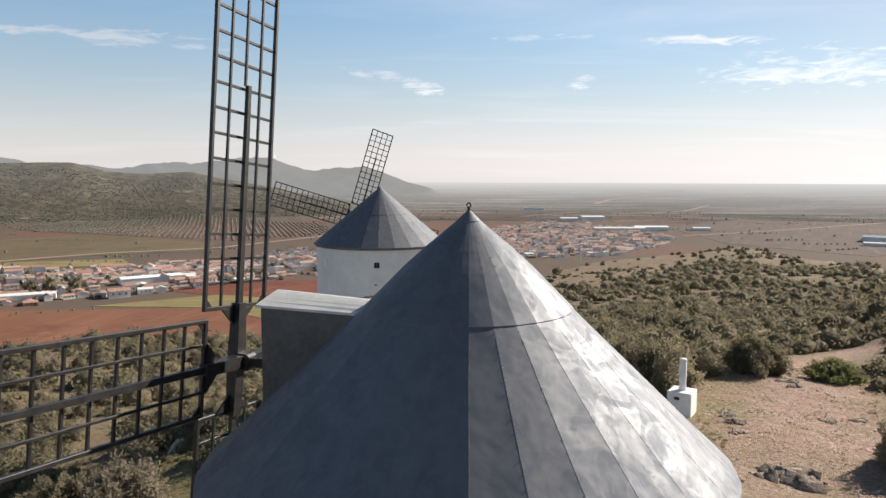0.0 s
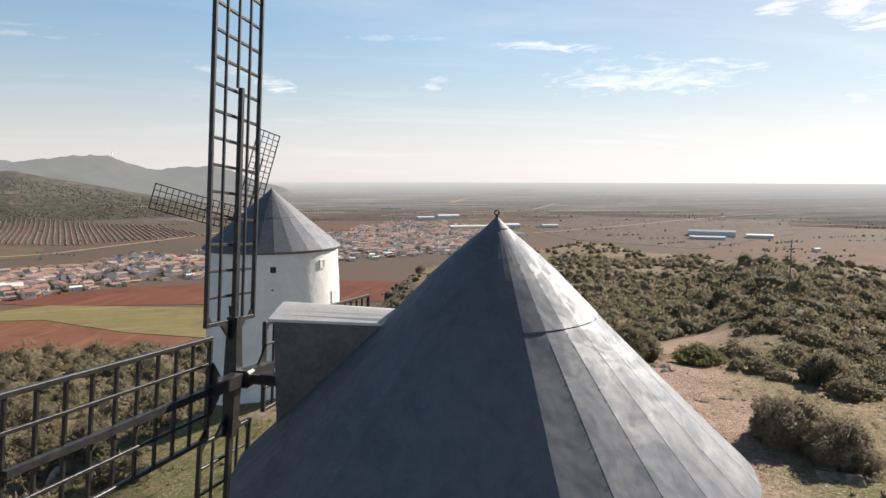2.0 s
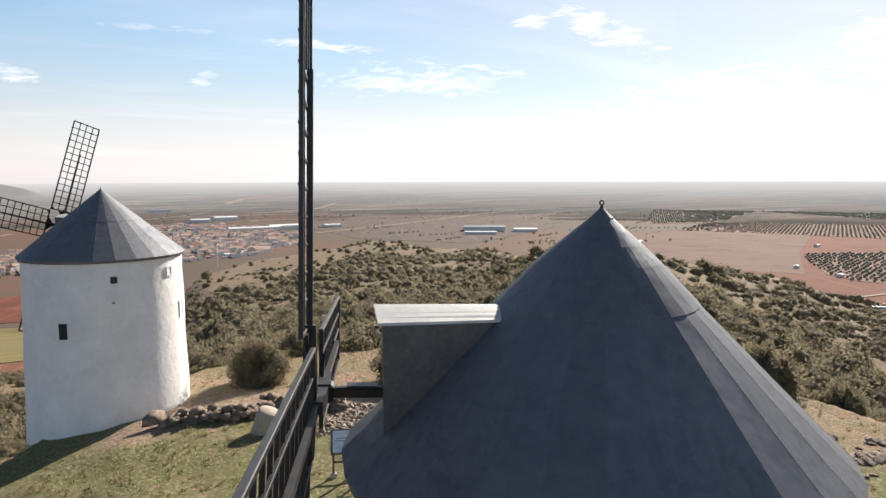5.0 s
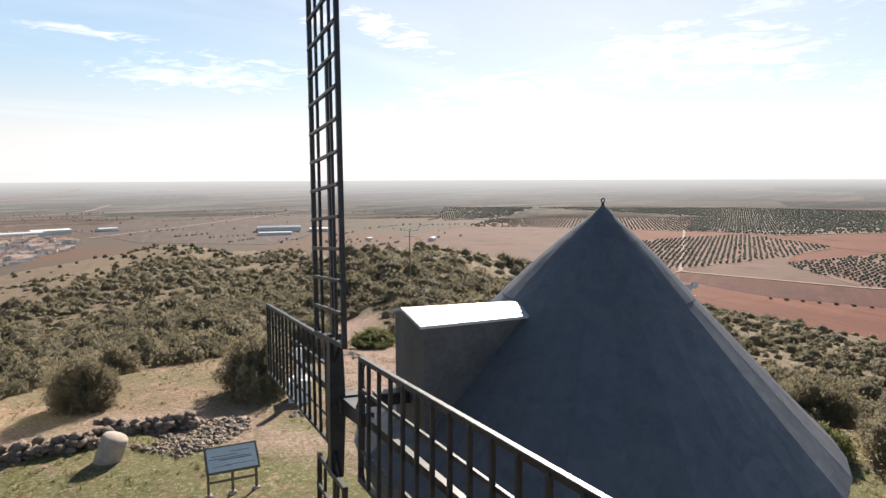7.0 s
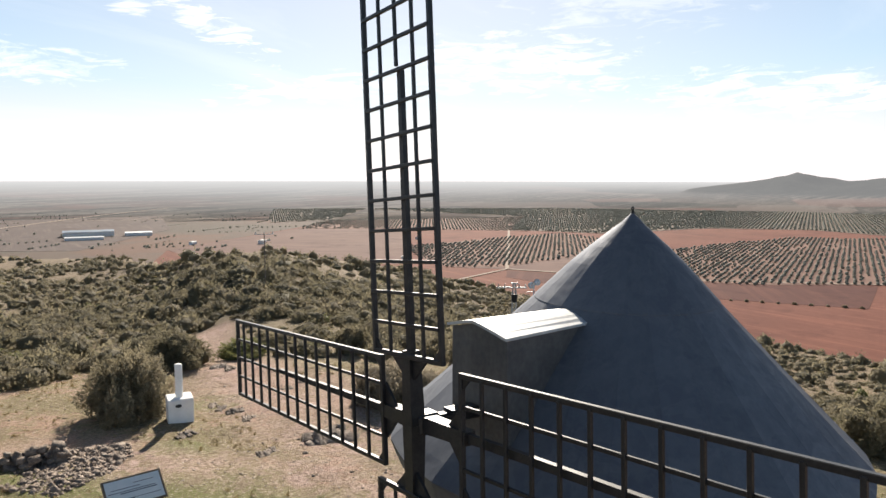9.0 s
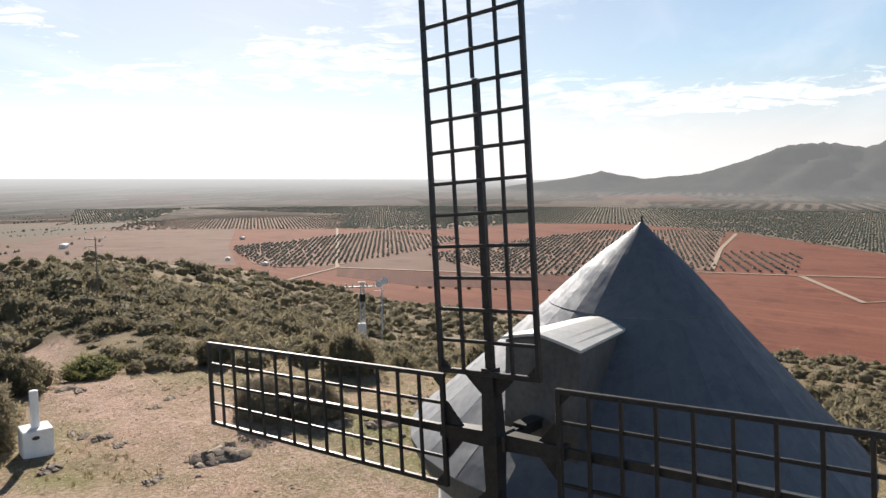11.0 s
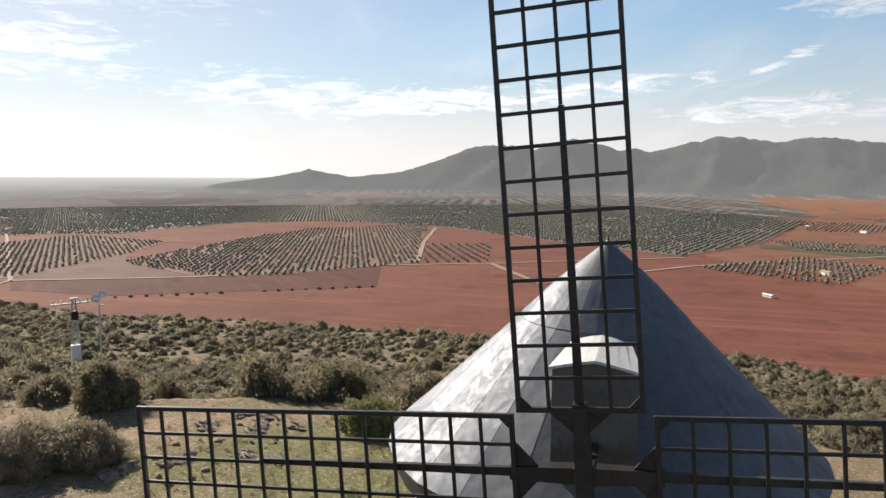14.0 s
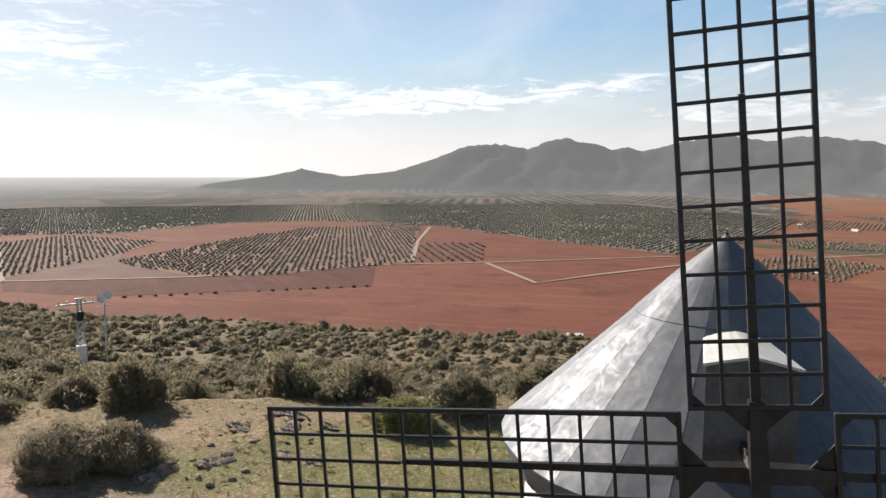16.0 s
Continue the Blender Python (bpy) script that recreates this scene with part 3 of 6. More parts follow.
def build_ground(name, rings, mat, label, n=500):
    a = np.arange(n) / n * 2 * np.pi
    rr, aa = np.meshgrid(rings, a, indexing="ij")
    x, y = (rr * np.sin(aa)).ravel(), (rr * np.cos(aa)).ravel()
    z = ground_height(x, y)
    k = np.arange(n)
    quads = [np.stack([i * n + k, i * n + (k + 1) % n, (i + 1) * n + (k + 1) % n, (i + 1) * n + k], 1)[:, ::-1] for i in range(len(rings) - 1)]
    me = mesh_of(name, np.stack([x, y, z], 1), np.concatenate(quads), mat, True)
    r = np.hypot(x, y)
    path = np.maximum.reduce([near_line(x, y, TRACK, 2.8), near_line(x, y, TRACK2, 2.4), near_line(x, y, TRACK3, 1.5)]) * (0.75 + 0.25 * ripple(x, y, 0.8))
    patch = sum(np.clip(1.6 - np.hypot(x - gx, y - gy) / gr, 0, 1) for gx, gy, gr in ((9.0, 12.4, 0.8), (6.0, 17.5, 0.7), (10.8, 21.0, 0.9), (7.5, 11.4, 0.7), (12.5, 9.0, 1.4), (3.2, 15.6, 0.8), (11.5, 8.0, 3.2), (9.0, 5.0, 3.5), (15.5, 4.5, 2.5), (5.6, 17.0, 0.9), (-1.5, 18.5, 1.6), (-10.0, 17.0, 4.0), (-7.5, 13.5, 3.0)))
    green = 1.3 * patch + np.clip(1.5 - np.hypot(x - 9, y - 4) / 8, 0, 1) + np.clip(1.4 - np.hypot(x + 4, y - 16) / 8, 0, 1) + 0.62 * (r < 60)
    low = np.clip((-84 - z) / 10, 0, 1) + (r > 600)
    flat = PLAIN + 79.5 * np.clip((r - 2200) / 2700, 0, 1) ** 2
    wild = np.clip((z - flat - 4) / 10, 0, 1) * (r > 1000)
    b = np.degrees(np.arctan2(x, y))
    bushy = np.clip((r - scrub_edge(b) + 1 - 2.5 * ripple(x, y, 0.4, 6)) / 7, 0, 1) * np.where((b > 1) & (b < 18) & (r > 115), 0.82, np.interp(b, [-14, 0], [0.75, 1.0])) * (1 - np.clip(near_line(x, y, TRACK, 2.4), 0, 1))
    # veil: strength of the painted haze on hills and mountains
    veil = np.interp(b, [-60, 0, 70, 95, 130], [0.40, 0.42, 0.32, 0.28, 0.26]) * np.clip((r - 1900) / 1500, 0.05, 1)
    edge = 119 + (3200 - r) * 0.004 + 1.2 * ripple(x, y, 0.01, 4)
    tilled = np.clip((b - edge) * 1.5, 0, 1) * np.clip((r - 2150) / 30, 0, 1) * np.clip((3420 + 60 * ripple(x, y, 0.006, 1) - r) / 40, 0, 1) * (1 - 0.8 * (np.abs(ripple(x, y, 0.008, 7)) < 0.1))
    planted = np.interp(b, [0, 20, 48, 66, 112, 122], [0.25, 0.5, 0.6, 1, 1, 0]) * (0.8 + 0.2 * ripple(x, y, 0.006, 2))
    # range: distance bent by bearing, sets the haze painted on the far plain
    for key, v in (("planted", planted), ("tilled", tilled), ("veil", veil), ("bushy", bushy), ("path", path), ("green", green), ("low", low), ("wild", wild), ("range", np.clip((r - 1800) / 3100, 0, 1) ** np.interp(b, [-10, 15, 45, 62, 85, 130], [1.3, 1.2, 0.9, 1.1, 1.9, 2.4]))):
        at = me.attributes.new(key, "FLOAT", "POINT")
        at.data.foreach_set("value", np.clip(v, 0, 1).astype(np.float32))
    return tagged(new(name, me), label, name, kind="structure")


NEAR_RINGS = np.concatenate([[0.02], np.linspace(0.3, 34, 110), 34 * (1800 / 34) ** (np.arange(1, 151) / 150.0)])
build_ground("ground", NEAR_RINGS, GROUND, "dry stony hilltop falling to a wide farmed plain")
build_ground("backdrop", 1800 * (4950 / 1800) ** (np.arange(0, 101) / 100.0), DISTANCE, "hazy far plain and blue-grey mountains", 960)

# ---- windmills ----


def rail(name, length, w, d, mat=IRON):
    """A square steel bar along z, from its middle."""
    return box(name, (d, w, length), mat, min(w, d) * 0.12)


def plate_tri(name, a, b, t, mat=IRON):
    """A triangular gusset in the yz plane with legs a (y) and b (z)."""
    v = [(-t / 2, 0, 0), (-t / 2, a, 0), (-t / 2, 0, b), (t / 2, 0, 0), (t / 2, a, 0), (t / 2, 0, b)]
    f = [(0, 2, 1), (3, 4, 5), (0, 1, 4, 3), (1, 2, 5, 4), (2, 0, 3, 5)]
    return mesh_of(name, v, f, mat)


def build_sail(parent, hub, turn, depth, inner, outer, width, cells, arm_end, thick=1.0, lean=0.0, twist=0.0):
    """One lattice sail along +z before its turn about the shaft."""
    root = hub @ Matrix.Rotation(turn, 4, "X") @ Matrix.Translation((depth, 0, 0)) @ Matrix.Rotation(radians(lean), 4, "Y") @ Matrix.Rotation(radians(twist), 4, "Z")
    length, mid = outer - inner, (outer + inner) / 2
    sail = part("sail", rail("sail_stile", length, 0.048 * thick, 0.05 * thick), parent, root @ Matrix.Translation((0, -width / 2, mid)))
    inv = sail.matrix_basis.inverted()

    def put(name, me, m):
        return part(name, me, sail, inv @ root @ m)

    put("stile", sail.data, Matrix.Translation((0, width / 2, mid)))
    thin = rail("sail_batten", length, 0.034 * thick, 0.030 * thick)
    for k in (-1, 1):
        put("batten", thin, Matrix.Translation((0, k * width / 4, mid)))
    put("batten", rail("sail_centre_batten", outer - arm_end, 0.036 * thick, 0.03 * thick), Matrix.Translation((0, 0, (outer + arm_end) / 2)))
    rung, end = rail("sail_rung", width, 0.034 * thick, 0.034 * thick), rail("sail_end_rung", width + 0.05 * thick, 0.05 * thick, 0.052 * thick)
    lie = Matrix.Rotation(radians(90), 4, "X")
    for k in range(cells + 1):
        z = inner + length * k / cells
        wob = 0.006 * noise.noise((k * 3.1, turn * 2, depth))
        put("rung", end if k in (0, cells) else rung, Matrix.Translation((0.018 * thick if 0 < k < cells else 0, 0, z)) @ Matrix.Rotation(wob, 4, "X") @ lie)
    arm = bmesh.new()
    for (z0, w0), (z1, w1) in (((0.0, 0.165), (inner + 0.05, 0.13)), ((inner + 0.05, 0.085), (arm_end, 0.055))):
        box_bm((1, 1, 1), 0, arm)
        for v in arm.verts[-8:]:
            w = w1 if v.co.z > 0 else w0
            v.co = Vector((v.co.x * (w if w > 0.1 else 0.055), v.co.y * w, z1 if v.co.z > 0 else z0))
    arm_me = mesh_bm("sail_arm", arm, IRON)
    put("arm", arm_me, Matrix.Translation((-0.05 * thick, 0, 0)))
    g = 0.15
    for sy in (-1, 1):
        put("corner_plate", plate_tri("corner_plate", -sy * g, g, 0.02), Matrix.Translation((0, sy * width / 2, inner)))
        put("corner_plate", plate_tri("root_plate", sy * 0.26, -0.24, 0.03), Matrix.Translation((-0.03, sy * 0.04, inner - 0.02)))
    return sail


def build_mill(name, label, at, front, p):
    mill = new(name)
    mill.matrix_basis = Matrix.Translation(at) @ Matrix.Rotation(radians(front), 4, "Z")
    tagged(mill, label, "windmill", "windmills on the hill")
    base, eave, apex, R, wall = p["base"], p["eave"], p["apex"], p["radius"], p["wall"]
    n = p["gores"]
    # tower
    rows = 26
    prof = [(p["foot"] + (wall - p["foot"]) * min(1, k / (rows - 1) * 1.15), base + (eave - base + 0.05) * k / (rows - 1)) for k in range(rows)]
    tower = part("tower", lathe("tower", prof, LIMEWASH, 96, True, 0.03), mill, label="rough limewashed masonry wall")
    tower.data.polygons.foreach_set("use_smooth", [True] * len(tower.data.polygons))
    # roof of sheet panels
    drop = apex - eave
    curve = [(q * R, apex - d * drop) for q, d in p["curve"]]
    cut = p["cut"]

    def at_r(r):
        return float(np.interp(r, [c[0] for c in curve], [c[1] for c in curve]))

    half = math.pi / n

    def uneven(a):
        """The roof is not quite round: its radius at one bearing, against the mean."""
        a += radians(front)
        return 1 + sum(c * math.cos(k * a) + q * math.sin(k * a) for k, (c, q) in enumerate(p["uneven"], 1)) / R

    def reshaped(me):
        for v in me.vertices:
            u = uneven(math.atan2(v.co.y, v.co.x))
            v.co.x, v.co.y = v.co.x * u, v.co.y * u
        return me

    def gore(tag, rs, lift, turn):
        verts, faces = [], []
        for r, z in rs:
            for sgn in (-1, 0, 1):
                q = (r / math.cos(half) if sgn else r + 0.002) * uneven(turn + half * sgn)
                a = half * sgn
                verts.append((q * math.cos(a), q * math.sin(a), z + lift))
        for i in range(len(rs) - 1):
            for k in range(2):
                faces.append((i * 3 + k, i * 3 + k + 1, i * 3 + k + 4, i * 3 + k + 3))
        m = len(verts)
        verts += [(v[0] - 0.02 * v[0] / max(1e-3, math.hypot(v[0], v[1])), v[1], v[2] - 0.03) for v in verts]
        faces = [f[::-1] for f in faces] + [tuple(m + q for q in f) for f in faces]
        return mesh_of(tag, verts, faces, ZINC)

    upper = [(r, at_r(r)) for r in np.linspace(0.03, cut + 0.03, 6)]
    lower = [(r, z) for r, z in [(float(r), at_r(r)) for r in np.linspace(cut - 0.02, curve[-1][0] * 0 + max(c[0] for c in curve), 12)]]
    lower += p["skirt"]
    roof = part("roof", lathe("roof_cap", [(0.0, apex + 0.025), (0.02, apex + 0.012), (0.13, at_r(0.13) + 0.016), (0.135, at_r(0.135) - 0.004)], ZINC, n, False), mill, label="conical roof of weathered zinc sheets")
    for k in range(n):
        a = radians(p["seam"]) + (k + 0.5) * 2 * half
        turn = Matrix.Rotation(a, 4, "Z")
        part("roof_sheet", gore("roof_sheet_upper", upper, 0.012, a), roof, turn)
        part("roof_sheet", gore("roof_sheet_lower", lower, 0.0, a), roof, turn)
    # standing joints with their rivets, one to a panel edge
    for k in range(n):
        a = radians(p["seam"]) + k * 2 * half
        turn = Matrix.Rotation(a, 4, "Z")
        bm = bmesh.new()
        joint = [(r / math.cos(half) * uneven(a), z) for r, z in [(0.12, at_r(0.12))] + lower[1:]]
        w = p["joint"]
        for (r0, z0), (r1, z1) in zip(joint, joint[1:]):
            u, v = Vector((r0, 0, z0 + 0.001)), Vector((r1, 0, z1 + 0.001))
            vs = [bm.verts.new(q) for q in (u + Vector((0, -w, 0)), v + Vector((0, -w, 0)), v + Vector((w, 0, w)), u + Vector((w, 0, w)), v + Vector((0, w, 0)), u + Vector((0, w, 0)))]
            bm.faces.new((vs[0], vs[1], vs[2], vs[3]))
            bm.faces.new((vs[3], vs[2], vs[4], vs[5]))
        part("roof_joint", mesh_bm("roof_joint", bm, ZINC), roof, turn)
        if p["rivets"] and k in (1, 2):
            dots, tris = [], []
            for r in np.arange(0.35, R * 0.97, 0.09):
                z = at_r(r) + 0.006
                q, e, o = r / math.cos(half) * uneven(a), 0.0042, len(dots)
                dots += [(q - e, 0.012, z + e), (q + e, 0.012 - e, z - e), (q + e, 0.012 + e, z - e), (q + e * 1.2, 0.012, z + e * 1.2)]
                tris += [(o, o + 1, o + 3), (o + 1, o + 2, o + 3), (o + 2, o, o + 3)]
            tagged(part("rivet_line", mesh_of("rivets", dots, tris, RIVET), roof, turn, "row of small bright rivets"), kind="stuff")
    ring = lathe("ring_joint", [(cut + 0.028, at_r(cut + 0.028) - 0.006), (cut + 0.033, at_r(cut + 0.033) + 0.006), (cut + 0.029, at_r(cut + 0.029) + 0.010)], ZINC, n * 2, True)
    part("ring_joint", reshaped(ring), roof, label="overlapping sheet joint")
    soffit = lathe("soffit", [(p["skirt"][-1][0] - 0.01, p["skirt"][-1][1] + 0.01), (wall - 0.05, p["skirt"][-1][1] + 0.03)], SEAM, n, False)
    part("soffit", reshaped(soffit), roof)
    fin = lathe("finial", [(0.022, apex), (0.015, apex + 0.035), (0.018, apex + 0.045), (0.0, apex + 0.05)], IRON, 10, True)
    finial = part("finial", fin, mill, label="dark iron ring finial")
    bm = bmesh.new()
    for k in range(16):
        a0, a1 = 2 * math.pi * k / 16, 2 * math.pi * (k + 1) / 16
        loop = []
        for a in (a0, a1):
            c = Vector((math.cos(a), 0, math.sin(a)))
            loop.append([bm.verts.new(Vector((0, 0, apex + 0.07)) + c * 0.022 + c * 0.009 * math.cos(t) + Vector((0, 0.009 * math.sin(t), 0))) for t in (0, 2.1, 4.2)])
        for j in range(3):
            bm.faces.new((loop[0][j], loop[1][j], loop[1][(j + 1) % 3], loop[0][(j + 1) % 3]))
    part("finial_ring", mesh_bm("finial_ring", bm, IRON), finial)
    # dormer for the shaft
    d = p["dormer"]
    hw, fx, top, low = d["half"], d["front"], d["top"], d["low"]
    v = [(fx, -hw, low), (fx, hw, low), (fx, hw, top), (fx, 0, top + d["rise"]), (fx, -hw, top), (0.35, -hw * 0.45, low), (0.35, hw * 0.45, low), (0.35, hw * 0.45, top), (0.35, 0, top + d["rise"]), (0.35, -hw * 0.45, top)]
    f = [(0, 1, 2, 3, 4), (1, 6, 7, 2), (0, 4, 9, 5), (2, 7, 8, 3), (3, 8, 9, 4), (6, 5, 9, 8, 7), (0, 5, 6, 1)]
    dormer = part("dormer", mesh_of("dormer", v, f, PANEL), mill, label="dark grey sheet-metal dormer")
    verts, faces, m = [], [], 8
    for x in (fx + 0.05, 0.5):
        for k in range(m + 1):
            s = -1 + 2 * k / m
            crown = (d["rise"] + 0.012) * (1 - abs(s) ** 1.15) if x > 1 else 0.085 * (1 - s * s)
            verts.append((x + (0.04 * (1 - abs(s)) if x > 1 else 0), s * (hw + 0.035) * (1 if x > 1 else 0.62), top + (0.035 if x > 1 else 0.01) + crown))
    for k in range(m):
        faces.append((k, k + 1, m + 2 + k, m + 1 + k))
    o = len(verts)
    verts += [(x, y, z - 0.03) for x, y, z in verts]
    faces += [tuple(o + q for q in fc[::-1]) for fc in faces] + [(k + 1, k, o + k, o + k + 1) for k in range(m)] + [(0, m + 1, o + m + 1, o), (m, o + m, o + 2 * m + 1, 2 * m + 1)]
    part("dormer_roof", mesh_of("dormer_roof", verts, faces, ROOFCAP), dormer, label="pale curved sheet-metal cover")
    # shaft and sails
    s = p["sail"]
    hub = Matrix.Translation((0, s["side"], s["z"])) @ Matrix.Rotation(radians(-s["tilt"]), 4, "Y")
    bm = box_bm((s["x"] - fx + 0.35, 0.115, 0.115), 0.02, at=((fx + s["x"]) / 2 - 0.1, 0, 0))
    box_bm((0.26, 0.21, 0.21), 0.03, bm, at=(s["x"] - 0.02, 0, 0))
    box_bm((0.34, 0.16, 0.03), 0.005, bm, at=(fx + 0.22, 0.02, 0.075))
    shaft = part("sail_shaft", mesh_bm("sail_shaft", bm, IRON), mill, hub, label="dark steel shaft with hub")
    for k in range(4):
        build_sail(mill, hub @ Matrix.Translation((s["x"], 0, 0)), radians(s["turn"] + 90 * k + (s["cross"] if k % 2 else 0.0)), 0.158 if k % 2 == 0 else 0.037, s["inner"], s["outer"], s["width"], s["cells"], s["arm"], s["thick"], *s["set"][k % 2])
    # openings
    for name2, ang, z, w, h, kind in p["openings"]:
        a = radians(ang)
        t = min(1, (z - base) / (eave - base) * 1.15)
        r = p["foot"] + (wall - p["foot"]) * t
        m = Matrix.Rotation(a, 4, "Z") @ Matrix.Translation((r - 0.02, 0, z))
        bm = bmesh.new()
        for y in (-w / 2 - 0.03, w / 2 + 0.03):
            box_bm((0.12, 0.06, h + 0.12), 0.008, bm, at=(0, y, 0))
        for zz in (-h / 2 - 0.03, h / 2 + 0.03):
            box_bm((0.12, w, 0.06), 0.008, bm, at=(0, 0, zz))
        win = part(name2, mesh_bm("window_frame", bm, LIMEWASH), mill, m, "small deep-set window")
        part("pane", box("window_pane", (0.02, w, h), DARK if kind else LIMEWASH, 0.002), win, Matrix.Translation((0.035 if kind else 0.03, 0, 0)))
        if kind == 2:
            part("window_bar", box("window_bar", (0.02, 0.03, h), WOOD, 0.003), win, Matrix.Translation((0.055, 0, 0)))
    return mill


CURVE = [(0.0, 0.0), (0.209, 0.185), (0.411, 0.402), (0.633, 0.630), (0.880, 0.881), (0.965, 0.962), (1.0, 1.0)]
build_mill("windmill", "white windmill with weathered zinc roof and black lattice sails", (0, 0, 0), 159.05, dict(
    base=-0.7, eave=6.319, apex=9.02, radius=2.84, wall=2.60, foot=2.74, gores=28, curve=CURVE, cut=1.09, seam=271.2 - 159.05,
    skirt=[(2.835, 6.29), (2.78, 6.13), (2.71, 5.97)], joint=0.0008, rivets=True, uneven=((-0.043, 0.124), (0.011, 0.029), (0.039, -0.015)),
    dormer=dict(half=0.445, front=2.43, top=7.865, low=6.2, rise=0.10),
    sail=dict(side=-0.03, z=6.956, x=3.114, tilt=1.7, turn=5.0, cross=-0.47, inner=0.68, outer=5.0, width=1.142, cells=14, arm=3.5, thick=1.0, set=((0.74, 0.64), (0.0, -0.76))),
    openings=[]))
NB = (-4.70, 26.18, 0.0)
NB_FRONT = 120.0
build_mill("windmill", "white windmill with grey conical roof standing beside a ruined wall", NB, NB_FRONT, dict(
    base=-1.2, eave=6.28, apex=8.94, radius=3.17, wall=3.04, foot=3.18, gores=26, curve=[(0, 0), (0.5, 0.5), (1.0, 1.0)], cut=1.5, seam=4,
    skirt=[(3.17, 6.27), (3.15, 6.2)], joint=0.0008, rivets=False, uneven=(),
    dormer=dict(half=0.5, front=2.75, top=7.7, low=6.2, rise=0.10),
    sail=dict(side=-0.2, z=7.1, x=3.5, tilt=2.0, turn=17.0, cross=0.0, inner=0.7, outer=4.78, width=1.20, cells=14, arm=3.4, thick=1.0, set=((0.0, 0.0), (0.0, 0.0))),
    openings=[("window", 275 - NB_FRONT, 5.50, 0.24, 0.26, 2), ("window", 240 - NB_FRONT, 3.60, 0.34, 0.62, 1), ("window", 222 - NB_FRONT, 5.50, 0.22, 0.30, 0),
              ("window", 320 - NB_FRONT, 5.60, 0.22, 0.30, 0), ("window", 336 - NB_FRONT, 3.9, 0.3, 0.6, 0), ("window", 274 - NB_FRONT, 4.62, 0.10, 0.05, 1)]))

# ---- plants ----


def rand(seed):
    return np.random.RandomState(seed)


def ico(level):
    bm = bmesh.new()
    bmesh.ops.create_icosphere(bm, subdivisions=level, radius=1.0)
    v = np.array([p.co[:] for p in bm.verts])
    f = np.array([[p.index for p in q.verts] for q in bm.faces])
    bm.free()
    return v, f


def bush_shape(seed, leaves, size, lumps=9, squat=0.85, core=2, shell=0.90):
    """A mound of merged lumps set with small leaf blades and sprigs: vertices and triangles of a bush 2 wide."""
    g = rand(seed)
    ang, far = g.uniform(0, 6.28, lumps), np.sqrt(g.uniform(0.05, 1, lumps)) * 0.62
    c = np.stack([far * np.cos(ang), far * np.sin(ang), g.uniform(0.10, 0.80, lumps) * (1.1 - far) * squat], 1)
    rad = g.uniform(0.26, 0.46, lumps)
    c[0], rad[0] = (0, 0, 0.18 * squat), 0.66
    wave, phase = g.normal(size=(10, 3)) * np.linspace(3, 11, 10)[:, None], g.uniform(0, 6.28, 10)
    mid = np.array((0, 0, 0.10))

    def reach(d):
        far = np.full(len(d), 0.25)
        for k in range(lumps):
            oc = mid - c[k]
            b = d @ oc
            h = b * b - (oc @ oc - rad[k] ** 2)
            far = np.maximum(far, np.where(h > 0, -b + np.sqrt(np.maximum(h, 0)), 0))
        return far * (1 + (0.036 if core < 4 else 0.05) * np.sin(d @ wave.T + phase).sum(1))

    vs, fs, o = [], [], 0
    if core:
        v, f = ico(core)
        v = mid + v * (reach(v) * (shell + 0.03))[:, None]
        v[:, 2] = np.maximum(v[:, 2], -0.12)
        keep = (v[f][:, :, 2] > -0.1).any(1)
        vs.append(v)
        fs.append(f[keep])
        o = len(v)
    d = g.normal(size=(leaves, 3))
    d /= np.linalg.norm(d, axis=1)[:, None]
    d[:, 2] = np.where(d[:, 2] < -0.1, -d[:, 2], d[:, 2])
    sprig = g.uniform(0, 1, leaves) < 0.4
    p = mid + d * (reach(d) * np.where(sprig, g.uniform(0.96, 1.10, leaves), g.uniform(shell, 1.05, leaves)))[:, None]
    p[:, 2] = np.maximum(p[:, 2], 0.0)
    a = np.cross(d, g.normal(size=(leaves, 3)))
    a /= np.linalg.norm(a, axis=1)[:, None]
    b = np.cross(d, a) + d * np.where(sprig, g.uniform(0.8, 2.0, leaves), g.uniform(-0.5, 0.7, leaves))[:, None]
    b /= np.linalg.norm(b, axis=1)[:, None]
    s = (size * g.uniform(0.5, 1.3, leaves))[:, None]
    wide = np.where(sprig, 0.28, 0.5)[:, None]
    quad = np.stack([p - a * s * wide, p + b * s, p + a * s * wide, p - b * s * 0.7], 1).reshape(-1, 3)
    i = o + 4 * np.arange(leaves)[:, None]
    vs.append(quad)
    fs.append(np.concatenate([i + (0, 1, 2), i + (0, 2, 3)]))
    return np.concatenate(vs), np.concatenate(fs)


